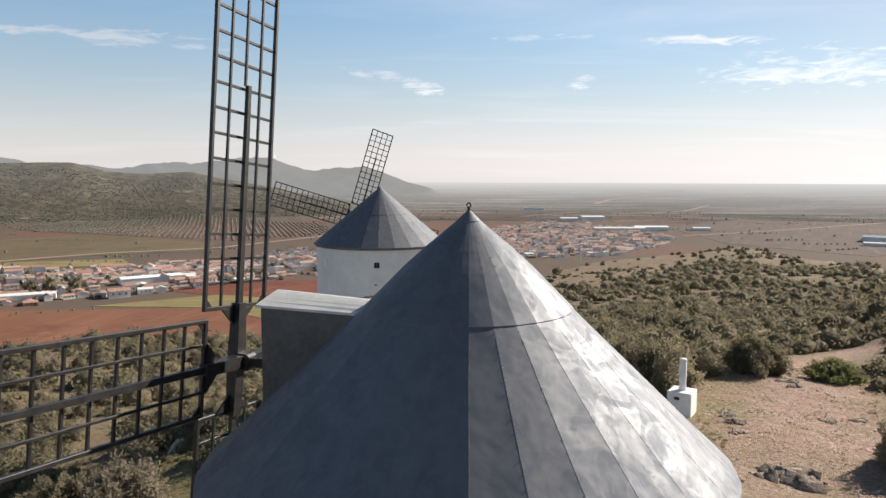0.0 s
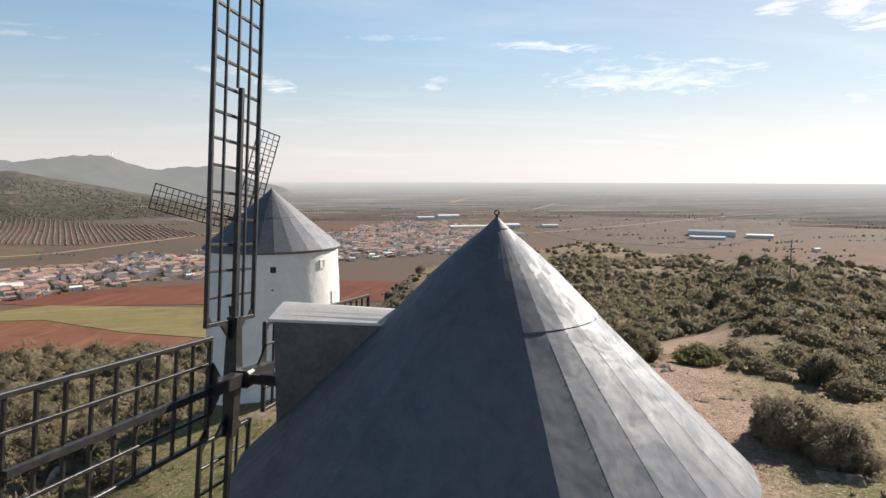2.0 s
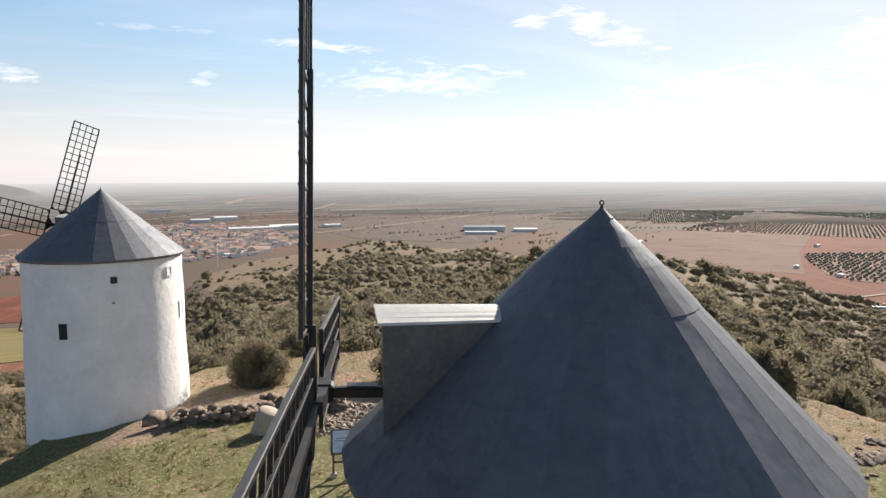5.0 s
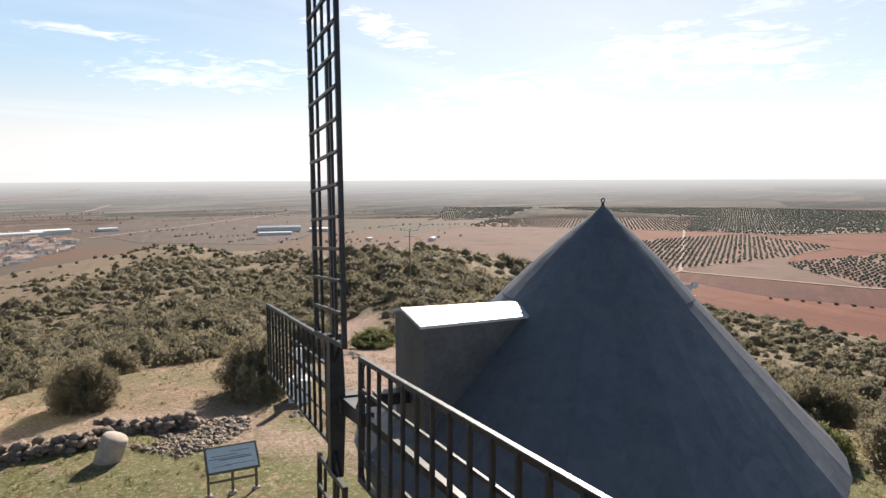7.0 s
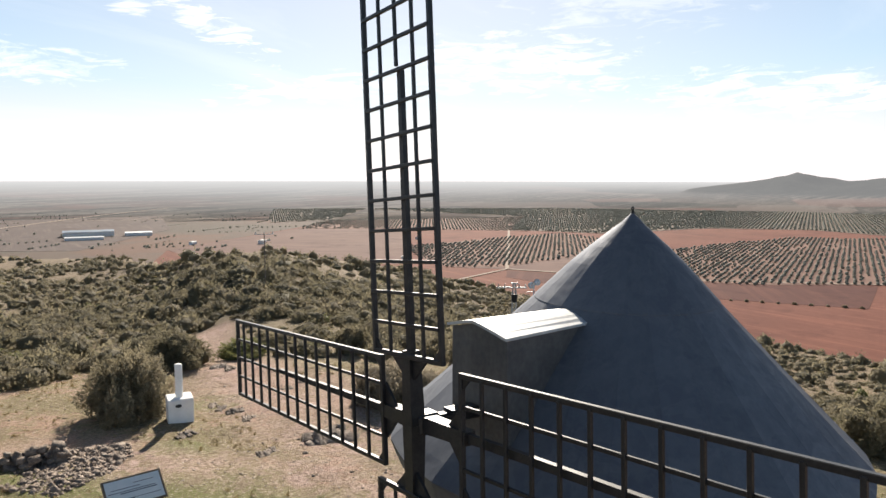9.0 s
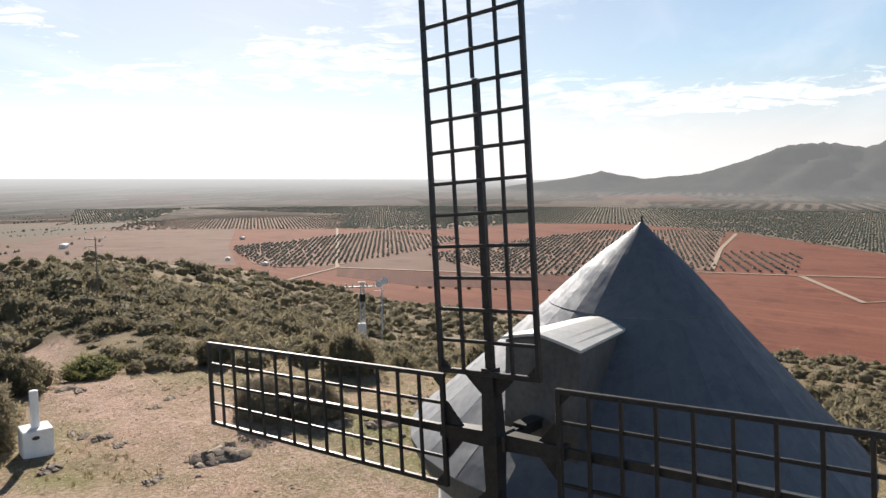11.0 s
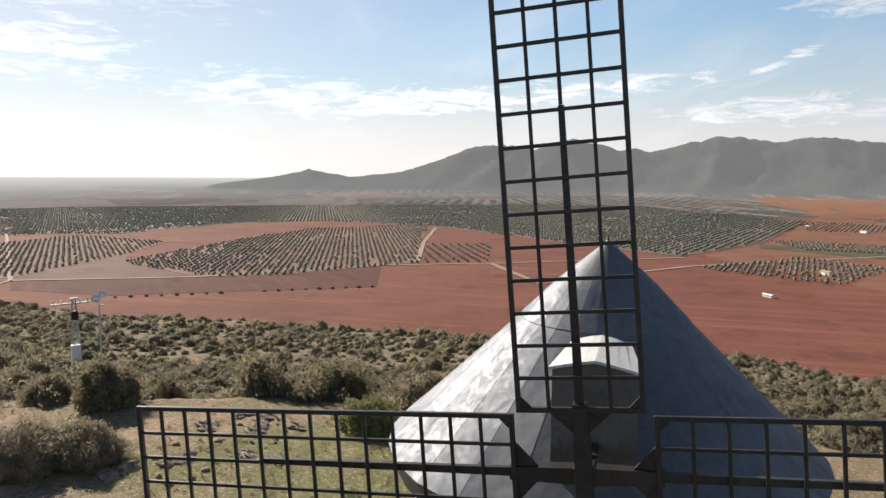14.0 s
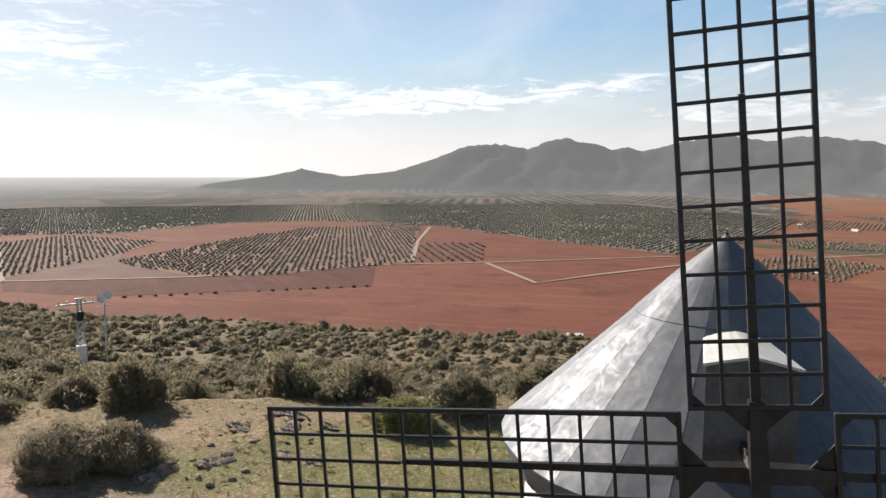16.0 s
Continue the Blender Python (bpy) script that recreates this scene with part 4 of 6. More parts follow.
def scatter(name, shapes, spots, mat, label, category, kind="stuff"):
    """Many small plants or stones joined into one mesh; spots are rows of x, y, z, width, height, turn, shape."""
    vs, fs, o = [], [], 0
    spots = np.asarray(spots, float)
    for k, (sv, sf) in enumerate(shapes):
        q = spots[spots[:, 6].astype(int) == k]
        if not len(q):
            continue
        ca, sa = np.cos(q[:, 5])[:, None], np.sin(q[:, 5])[:, None]
        x = (sv[None, :, 0] * ca - sv[None, :, 1] * sa) * q[:, 3:4] / 2 + q[:, 0:1]
        y = (sv[None, :, 0] * sa + sv[None, :, 1] * ca) * q[:, 3:4] / 2 + q[:, 1:2]
        z = sv[None, :, 2] * q[:, 4:5] / 1.3 + q[:, 2:3]
        v = np.stack([x, y, z], -1).reshape(-1, 3)
        f = (sf[None] + (np.arange(len(q)) * len(sv))[:, None, None]).reshape(-1, 3) + o
        o += len(v)
        vs.append(v)
        fs.append(f)
    return tagged(new(name, mesh_of(name, np.concatenate(vs), np.concatenate(fs), mat, mat in (HOLM, SCRUB, FRESH, HEATH))), label, category, kind=kind)


# single bushes round the clearing: x, y, width, height, leaf, words
BUSHES = [(1.6, 26.3, 3.2, 2.7, SCRUB, "round grey-green bush on the dry clearing"),
          (7.9, 22.9, 4.2, 3.3, SCRUB, "brown-green holm oak bush beside the white survey pillar"),
          (14.4, 15.1, 3.4, 2.2, TWIGS, "twiggy grey-green bush on bare ground"),
          (15.3, 13.4, 3.1, 2.0, TWIGS, "twiggy grey-green bush on bare ground"),
          (14.4, 28.6, 3.9, 2.6, HOLM, "dark dense holm oak at the scrub's edge"),
          (18.2, 27.8, 3.2, 1.4, FRESH, "low yellow-green bush beside the stony track"),
          (22.5, 15.3, 3.2, 2.7, SCRUB, "grey-brown open holm oak at the scrub's edge"),
          (25.6, 13.7, 2.5, 2.3, HOLM, "dark dense holm oak at the scrub's edge"),
          (24.6, 8.6, 3.4, 3.5, HOLM, "broad dark holm oak at the scrub's edge"),
          (24.0, 5.4, 3.9, 3.2, HOLM, "broad dark holm oak at the scrub's edge"),
          (18.4, 3.4, 3.2, 1.9, FRESH, "bright green low bush near scattered rocks"),
          (20.6, 0.6, 3.4, 2.2, SCRUB, "grey-green bush at the scrub's edge"),
          (22.0, 23.0, 2.8, 2.1, HOLM, "dark round bush beside the stony track"),
          (24.0, 18.4, 2.8, 1.9, SCRUB, "grey-green bush at the scrub's edge"),
          (11.2, 27.6, 2.6, 1.8, SCRUB, "grey-green bush at the scrub's edge"),
          (5.2, 33.2, 2.7, 2.0, SCRUB, "grey-green bush at the scrub's edge"),
          (26.2, 10.7, 2.3, 1.7, SCRUB, "pale grey-green bush between dark holm oaks"),
          (24.6, 7.0, 1.3, 0.9, TWIGS, "small pale twiggy shrub at the scrub's edge"),
          (22.8, 6.7, 1.5, 0.8, SCRUB, "low grey-green shrub near scattered rocks"),
          (-11.0, 12.9, 3.4, 2.7, TWIGS, "grey-green bush below the black sails"),
          (-13.5, 13.5, 3.2, 2.2, HOLM, "dark bush in the mill's shadow"),
          (-16.5, 17.0, 3.4, 2.3, HOLM, "dark bush on the shaded slope"),
          (-12.0, 20.5, 3.0, 2.0, HOLM, "dark bush beside the white mill"),
          (-14.5, 25.0, 3.0, 2.2, HOLM, "dark bush beside the white mill"),
          (21.5, -3.0, 3.2, 2.3, HOLM, "dark dense holm oak at the scrub's edge")]


def build_bush(k, x, y, w, h, leaf, words):
    g = rand(50 + k)
    z = float(ground_height(x, y))
    v, f = bush_shape(100 + k, 12000 if k < 5 else 5200, 0.042 if k < 5 else 0.06, 13, 0.9, 4, 0.80)
    v = v * (w / 2, w / 2, h / 1.28)
    crown = mesh_of("bush_crown", v, f, leaf, True)
    bm = bmesh.new()
    for _ in range(6):
        a, lean = g.uniform(0, 6.28), g.uniform(0.1, 0.5)
        tip = Vector((math.cos(a) * lean * w / 2, math.sin(a) * lean * w / 2, h * g.uniform(0.45, 0.7)))
        side = Vector((-math.sin(a), math.cos(a), 0))
        foot = Vector((math.cos(a) * 0.08, math.sin(a) * 0.08, -0.15))
        rings = []
        for t, r in ((0, 0.07), (0.5, 0.045), (1, 0.015)):
            c = foot.lerp(tip, t) + Vector((0, 0, 0.06 * math.sin(t * 3)))
            rings.append([bm.verts.new(c + side * r * math.cos(q) + Vector((math.cos(a), math.sin(a), 0)) * r * math.sin(q)) for q in (0, 1.57, 3.14, 4.71)])
        for r0, r1 in zip(rings, rings[1:]):
            for j in range(4):
                bm.faces.new((r0[j], r0[(j + 1) % 4], r1[(j + 1) % 4], r1[j]))
    bush = new("bush", mesh_bm("bush_stems", bm, BARK))
    bush.matrix_basis = pose(x, y, z, 0, 0, g.uniform(0, 360))
    part("crown", crown, bush)
    return tagged(bush, words, "bush", "bushes round the clearing")


for k, row in enumerate(BUSHES):
    build_bush(k, *row)


def scrub_spots(seed, tries, r0, r1, keep):
    g = rand(seed)
    b = np.radians(g.uniform(-50, 132, tries))
    r = np.sqrt(g.uniform(r0 ** 2, r1 ** 2, tries))
    x, y = r * np.sin(b), r * np.cos(b)
    ok = keep(x, y, r, np.degrees(b), g)
    x, y = x[ok], y[ok]
    return x, y, ground_height(x, y), g


def scrub_keep(x, y, r, b, g):
    rc = np.interp(b, RIM_B, RIM_R)
    edge = scrub_edge(b)
    dense = np.interp(b, [-16, -8, -4, 3], [1.0, 0.6, 0.6, 1.0])
    open_slope = (b > 1) & (b < 18) & (r > np.interp(b, [1, 10, 18], [115, 125, 170]))
    dense = np.where(open_slope, 0.16, dense)
    dense = dense * np.clip((r - edge) / 6 + 0.5, 0, 1)
    clear = (near_line(x, y, TRACK, 2.0) > 0) | (np.hypot(x - NB[0], y - NB[1]) < 6) | (np.hypot(x - 66.5, y - 35) < 4) | (r < edge) | (r > rc + 75)
    for bx, by, bw, *_ in BUSHES:
        clear |= np.hypot(x - bx, y - by) < bw * 0.6
    patchy = ripple(x, y, 0.09, 2) * 0.5 + ripple(x, y, 0.3, 4) * 0.35
    return ~clear & (g.uniform(0, 1, len(x)) < dense * np.clip(np.interp(b, [0, 35, 55], [0.72, 0.75, 0.95]) + patchy, 0.08, 1))


def scrub_layer(name, seed, tries, r0, r1, leaves, size, lumps, mat, low, high, label, core, tall=1.0):
    x, y, z, g = scrub_spots(seed, tries, r0, r1, scrub_keep)
    n = len(x)
    w = g.uniform(low, high, n) * np.where(g.uniform(0, 1, n) < 0.18, 1.45, 1.0)
    spots = np.stack([x, y, z - 0.12, w, w * g.uniform(0.5, 0.85, n) * tall, g.uniform(0, 6.28, n), g.randint(0, 5, n)], 1)
    shapes = [bush_shape(seed * 10 + k, leaves, size, lumps, 0.85, core, 0.84) for k in range(5)]
    scatter(name, shapes, spots, mat, label, "scrub")


scrub_layer("scrub", 11, 960, 17, 45, 280, 0.088, 7, HOLM, 1.5, 3.0, "dense dark holm oak scrub along the clearing", 1)
scrub_layer("scrub", 19, 1980, 45, 75, 110, 0.115, 7, HOLM, 1.5, 3.0, "dense dark holm oak scrub covering the hill", 1)
scrub_layer("scrub", 12, 1250, 17, 45, 170, 0.105, 6, SCRUB, 0.9, 2.1, "grey-brown low scrub along the clearing", 1)
scrub_layer("scrub", 20, 2560, 45, 75, 66, 0.15, 6, SCRUB, 0.9, 2.1, "grey-brown low scrub covering the hill", 1)
scrub_layer("heath", 18, 9800, 18, 85, 19, 0.18, 4, HEATH, 0.6, 1.7, "low brown heath between the bushes", 1, 0.55)
scrub_layer("scrub", 15, 230, 24, 90, 150, 0.11, 4, FRESH, 0.9, 1.9, "fresh green low shrubs among the scrub", 2)
scrub_layer("scrub", 13, 5000, 75, 190, 34, 0.17, 5, HOLM, 1.6, 3.2, "dense dark holm oak scrub on the far slope", 1)
scrub_layer("scrub", 16, 6800, 75, 190, 12, 0.19, 4, SCRUB, 1.2, 2.6, "grey-brown low scrub on the far slope", 1)
scrub_layer("heath", 17, 8800, 85, 210, 6, 0.28, 3, HEATH, 1.2, 3.0, "low brown heath on the far slope", 1, 0.5)
scrub_layer("scrub", 14, 5200, 190, 390, 6, 0.3, 3, HOLM, 2.0, 4.2, "dark scrub on the distant end of the hill", 1)

# ---- plain: fields, groves, tracks, town ----
RED = field_material("red_ploughland", (0.150, 0.058, 0.042), (0.196, 0.081, 0.058), 20)
DARKRED = field_material("dark_red_ploughland", (0.090, 0.036, 0.030), (0.116, 0.050, 0.041), 70)
PINK = field_material("pale_red_ploughland", (0.155, 0.096, 0.081), (0.188, 0.122, 0.103), -30)
ORANGE = field_material("orange_ploughland", (0.185, 0.083, 0.053), (0.221, 0.109, 0.073), 10)
GREENF = field_material("young_crop", (0.196, 0.168, 0.077), (0.243, 0.202, 0.103), 80)
STUBBLE = field_material("stubble", (0.122, 0.097, 0.061), (0.158, 0.127, 0.083), 40)
GROVESOIL = field_material("grove_soil", (0.188, 0.112, 0.088), (0.228, 0.145, 0.117), 0, 8, 0.2)
DIMSOIL = field_material("old_grove_soil", (0.147, 0.118, 0.096), (0.180, 0.147, 0.122), 0, 8, 0.2)
YOUNG = field_material("low_green_crop", (0.070, 0.066, 0.042), (0.115, 0.104, 0.068), 40)
MAUVE = field_material("mauve_fallow", (0.122, 0.095, 0.087), (0.151, 0.122, 0.111), 25)
TAN = plain("dirt_track", (0.25, 0.185, 0.140), (0.31, 0.235, 0.180), 0.1, 0.95, 0, 0, world_space=True)


def field(name, pts, mat, lift, label, category="field"):
    me = mesh_of(name, [(x, y, PLAIN + lift) for x, y in pts] + [(x, y, PLAIN - 1) for x, y in pts],
                 [tuple(range(len(pts)))] + [(k, (k + 1) % len(pts), len(pts) + (k + 1) % len(pts), len(pts) + k) for k in range(len(pts))], mat)
    if me.polygons[0].normal.z < 0:
        me.flip_normals()
    return tagged(new(name, me), label, category, kind="structure")


def strip(name, pts, w, lift, mat, label, category="track"):
    """A track along a line of points."""
    verts, faces = [], []
    for k, p in enumerate(pts):
        a, b = Vector(pts[max(0, k - 1)]), Vector(pts[min(len(pts) - 1, k + 1)])
        d = (b - a).normalized()
        s = Vector((-d.y, d.x)) * w / 2
        z = max(PLAIN, float(ground_height(*p))) + lift
        verts += [(p[0] - s.x, p[1] - s.y, z), (p[0] + s.x, p[1] + s.y, z)]
    for k in range(len(pts) - 1):
        faces.append((2 * k, 2 * k + 2, 2 * k + 3, 2 * k + 1))
    return tagged(new(name, mesh_of(name, verts, faces, mat)), label, category, kind="structure")


FIELDS = [([(280, 330), (330, 560), (640, 900), (1300, 1150), (1700, 300), (1700, -1500), (900, -1700), (250, -800), (300, -100)], RED, 0.15, "wide red ploughed land below the hill"),
          ([(730, 195), (815, 0), (665, 5), (630, 240), (665, 345), (715, 370)], DARKRED, 0.3, "dark red ploughed strip"),
          ([(740, 195), (725, 375), (705, 440), (840, 420), (985, 345), (885, 320)], PINK, 0.3, "pale red ploughed field"),
          ([(1125, 340), (1270, 450), (1500, 300), (1390, 140), (1090, 260)], RED, 0.32, "red field between olive groves"),
          ([(1440, -120), (1110, -75), (840, -130), (880, -400), (1110, -290)], RED, 0.32, "red field beside olive groves"),
          ([(1065, 1050), (640, 900), (560, 700), (705, 500), (885, 640), (1190, 840)], PINK, 0.3, "pale red ploughed field"),
          ([(900, -440), (1080, -640), (1550, -1010), (1900, -1500), (900, -1500), (640, -800), (600, -480)], ORANGE, 0.3, "orange ploughed land"),
          ([(1565, -1020), (2350, -1650), (2300, -1900), (1500, -1500)], ORANGE, 0.4, "bare orange field at the foot of the mountains"),
          ([(-330, 655), (-205, 720), (-60, 750), (80, 720), (240, 700), (210, 570), (60, 600), (-245, 620)], RED, 0.3, "red ploughed field below the town"),
          ([(-330, 560), (-245, 625), (-95, 592), (40, 560), (40, 470), (-80, 475), (-150, 505), (-225, 560)], GREENF, 0.32, "yellow-green crop field"),
          ([(-450, 520), (-330, 545), (-225, 558), (-150, 503), (-80, 472), (60, 465), (30, 330), (-260, 290), (-430, 330)], ORANGE, 0.3, "orange ploughed field below the hill"),
          ([(-900, 1050), (-630, 830), (-545, 930), (-405, 1010), (-450, 1150), (-760, 1290)], STUBBLE, 0.3, "pale stubble field beyond the town"),
          ([(-640, 790), (-560, 800), (-430, 830), (-480, 900), (-610, 850)], GREENF, 0.34, "yellow-green field beside the town"),
          ([(-1000, 1400), (-760, 1300), (-420, 1180), (-250, 1350), (-400, 1650), (-700, 1720)], PINK, 0.3, "pinkish olive ground below the scrub hill"),
          ([(1050, -607), (991, -573), (841, -667), (700, -790), (760, -850), (903, -716)], YOUNG, 0.5, "strip of low grey-green crop across red land"),
          ([(420, 1180), (560, 1000), (900, 1250), (1200, 1700), (700, 1900), (420, 1600)], MAUVE, 0.3, "greyish fallow land on the plain"),
          ]
for pts, mat, lift, label in FIELDS:
    field("field", pts, mat, lift, label)

GROVES = [([(705, 440), (745, 385), (985, 345), (1125, 340), (1255, 530), (1040, 600), (885, 625), (725, 490)], GROVESOIL, 9.5, 9.5, 68, 1),
          ([(885, 320), (1090, 260), (1385, 140), (1495, -105), (1110, -65), (850, -45), (755, 110), (740, 195)], GROVESOIL, 9.5, 9.5, 47, 1),
          ([(1075, -72), (1075, -170), (840, -130), (845, -50)], None, 8.5, 13.0, 4, 1),
          ([(785, -385), (870, -575), (750, -605), (640, -465), (685, -415)], None, 8.5, 8.5, 12, 1),
          ([(1065, 1050), (1315, 1180), (1545, 960), (1735, 840), (1270, 610), (1185, 850)], GROVESOIL, 10.0, 10.5, 80, 1),
          ([(1285, 655), (1295, 465), (1555, 320), (1625, 125), (1490, -80), (1445, -125), (1115, -285), (895, -405), (1080, -630), (1565, -1010), (2380, -900),
            (2420, 200), (2250, 950), (1850, 1500), (1735, 840)], DIMSOIL, 11.0, 12.0, 52, 0),
          ([(1111, -655), (993, -808), (890, -725), (957, -625)], None, 8.0, 8.0, 15, 1),
          ([(1627, -1018), (1410, -1131), (1238, -1004), (1304, -848)], None, 11.0, 13.0, 10, 1),
          ([(1693, -1240), (1640, -1325), (1445, -1170)], None, 8.0, 9.0, 15, 1),
          ([(-1000, 1400), (-760, 1300), (-420, 1180), (-250, 1350), (-400, 1650), (-700, 1720)], None, 9.5, 11.5, 20, 1),
          ([(1170, 1240), (1315, 1180), (1850, 1500), (1650, 1720), (1380, 1460)], DIMSOIL, 12.0, 13.0, 75, 0)]


def inside(x, y, pts):
    hit = np.zeros(x.shape, bool)
    for (ax, ay), (bx, by) in zip(pts, pts[1:] + pts[:1]):
        hit ^= ((ay > y) != (by > y)) & (x < (bx - ax) * (y - ay) / (by - ay + 1e-9) + ax)
    return hit


def tree_shape(seed, level):
    g = rand(seed)
    v, f = ico(1)
    v = v * g.uniform(0.75, 1.2, (len(v), 1)) * (1, 1, 0.85) + (0, 0, 0.85)
    if not level:
        return v, f
    w = v * 0.7 + (0.35, -0.3, 0.1)
    t = np.array([(0.1, 0, 0), (-0.06, 0.09, 0), (-0.06, -0.09, 0), (0, 0, 0.8)])
    return np.concatenate([v, w, t]), np.concatenate([f, f + len(v), np.array([(0, 1, 3), (1, 2, 3), (2, 0, 3)]) + 2 * len(v)])


for k, (pts, soil, along, across, turn, fine) in enumerate(GROVES):
    if soil:
        field("grove_ground", pts, soil, 0.5 + 0.02 * k, "pale tilled soil between olive rows")
    g = rand(300 + k)
    c = np.mean(pts, 0)
    u, v = np.meshgrid(np.arange(-1400, 1400, along), np.arange(-1400, 1400, across))
    u, v = u.ravel() + g.normal(0, 0.5, u.size), v.ravel() + g.normal(0, 0.5, u.size)
    a = radians(turn)
    x, y = c[0] + u * math.cos(a) - v * math.sin(a), c[1] + u * math.sin(a) + v * math.cos(a)
    ok = inside(x + 9 * ripple(x, y, 0.02), y + 9 * ripple(y, x, 0.02), pts) & (g.uniform(0, 1, x.size) < 0.93 - 0.25 * (ripple(x, y, 0.011, k) > 0.45))
    x, y = x[ok], y[ok]
    n = len(x)
    w = g.uniform(3.2, 4.6, n) * (1.0 if fine else 1.25)
    spots = np.stack([x, y, ground_height(x, y) + 0.5, w, w * 0.62, g.uniform(0, 6.28, n), g.randint(0, 4, n)], 1)
    scatter("olive_grove", [tree_shape(900 + q, fine) for q in range(4)], spots, OLIVE, "rows of grey-green olive trees on red soil", "olive trees")

# boundary line of small trees across the red land
tv, tf = bush_shape(77, 160, 0.2, 6, 0.9)
line_me = mesh_of("field_tree_crown", tv * (2.6, 2.6, 2.6), tf, HOLM)
for k in range(19):
    t = k / 18
    if k in (8, 9):
        continue
    x, y = 620 + 45 * t, 235 - 225 * t
    tree = new("field_tree", mesh_of("field_tree_trunk", [(0.3, 0, 0), (-0.2, 0.25, 0), (-0.2, -0.25, 0), (0, 0, 2)], [(0, 1, 3), (1, 2, 3), (2, 0, 3)], BARK))
    tree.matrix_basis = pose(x, y, PLAIN, 0, 0, k * 77)
    part("crown", line_me, tree, Matrix.Diagonal((*([0.75 + 0.4 * (k * 37 % 10) / 10] * 3), 1)))
    tagged(tree, "small dark tree in a line across ploughed land", "tree", "trees along the field edge")

for pts, w, label in (([(725, 375), (740, 195), (825, 0), (835, -135), (880, -405)], 6, "pale dirt track along the groves"),
                      ([(835, -135), (670, -160), (725, -245), (795, -375), (880, -700)], 7, "pale dirt track across red land"),
                      ([(850, -45), (1110, -70), (1415, -115)], 6, "pale dirt track between groves"),
                      ([(590, 380), (725, 375), (1285, 660), (1500, 780)], 4.5, "pale dirt track between groves"),
                      ([(-900, 760), (-630, 850), (-545, 960), (-405, 1055), (-310, 1250), (-150, 1600)], 14, "grey country road outside the town"),
                      ([(120, 2000), (330, 2300)], 12, "pale country road over the plain"),
                      ([(480, 2900), (596, 3223), (720, 3400), (855, 3578), (1000, 3800), (1159, 4044)], 26, "pale main road far over the plain"),
                      ([(520, 2250), (684, 2356), (790, 2560), (895, 2764)], 12, "pale country road far over the plain"),
                      ([(390, 1340), (645, 1508), (859, 1671), (1138, 1877), (1500, 2080)], 10, "pale country road over the plain"),
                      ([(900, 1700), (1300, 1400), (1900, 1150)], 9, "pale country road over the plain")):
    strip("track", pts, w, 0.8, TAN, label)

# lone yellow tree in a grove
GOLD = leaf_material("autumn_leaf", (0.42, 0.26, 0.05), (0.60, 0.40, 0.10), 0.3)
tree = new("field_tree", mesh_of("gold_tree_trunk", [(0.3, 0, 0), (-0.2, 0.25, 0), (-0.2, -0.25, 0), (0, 0, 3)], [(0, 1, 3), (1, 2, 3), (2, 0, 3)], BARK))
tree.matrix_basis = pose(717, -470, PLAIN)
part("crown", mesh_of("gold_tree_crown", tv * (4.2, 4.2, 4.6) + (0, 0, 1.6), tf, GOLD), tree)
tagged(tree, "yellow autumn tree standing among olive trees", "tree")

# town
TILE = plain("clay_roof_tile", (0.310, 0.140, 0.105), (0.440, 0.305, 0.250), 0.5, 0.9, 0, 0, vary=0.5)
PALETILE = plain("sunlit_old_tile", (0.325, 0.165, 0.120), (0.470, 0.365, 0.315), 0.06, 0.9, 0, 0, world_space=True, island=0.7)
WALLS = plain("whitewashed_house_wall", (0.698, 0.670, 0.633), (0.808, 0.789, 0.761), 0.4, 0.9, 0, 0, vary=0.2)
OCHRE = plain("ochre_house_wall", (0.370, 0.231, 0.146), (0.447, 0.308, 0.216), 0.4, 0.9, 0, 0, vary=0.35)
SHEET = plain("pale_sheet_roof", (0.70, 0.70, 0.69), (0.82, 0.82, 0.81), 0.3, 0.6, 0, 0, vary=0.3)
BLUE = plain("blue_sheet_roof", (0.139, 0.193, 0.262), (0.200, 0.254, 0.323), 0.3, 0.6, 0, 0)
GLASS = plain("dark_window", (0.03, 0.035, 0.04), (0.05, 0.055, 0.06), 1, 0.3, 0, 0)


def house_meshes(w, d, h, rise):
    body = [(-w / 2, -d / 2, -1), (w / 2, -d / 2, -1), (w / 2, d / 2, -1), (-w / 2, d / 2, -1), (-w / 2, -d / 2, h), (w / 2, -d / 2, h), (w / 2, d / 2, h), (-w / 2, d / 2, h), (-w / 2, 0, h + rise), (w / 2, 0, h + rise)]
    bf = [(0, 1, 5, 4), (1, 2, 6, 9, 5), (2, 3, 7, 6), (3, 0, 4, 8, 7)]
    o = 0.5
    roof = [(-w / 2 - o, -d / 2 - o, h - 0.1), (w / 2 + o, -d / 2 - o, h - 0.1), (w / 2 + o, 0, h + rise + 0.15), (-w / 2 - o, 0, h + rise + 0.15), (-w / 2 - o, d / 2 + o, h - 0.1), (w / 2 + o, d / 2 + o, h - 0.1)]
    roof += [(x, y, z + 0.25) for x, y, z in roof]
    rf = [(6, 7, 8, 9), (9, 8, 11, 10), (1, 0, 3, 2), (2, 3, 4, 5), (0, 1, 7, 6), (5, 4, 10, 11), (1, 2, 8, 7), (2, 5, 11, 8), (0, 6, 9, 3), (3, 9, 10, 4)]
    return body, bf, roof, rf


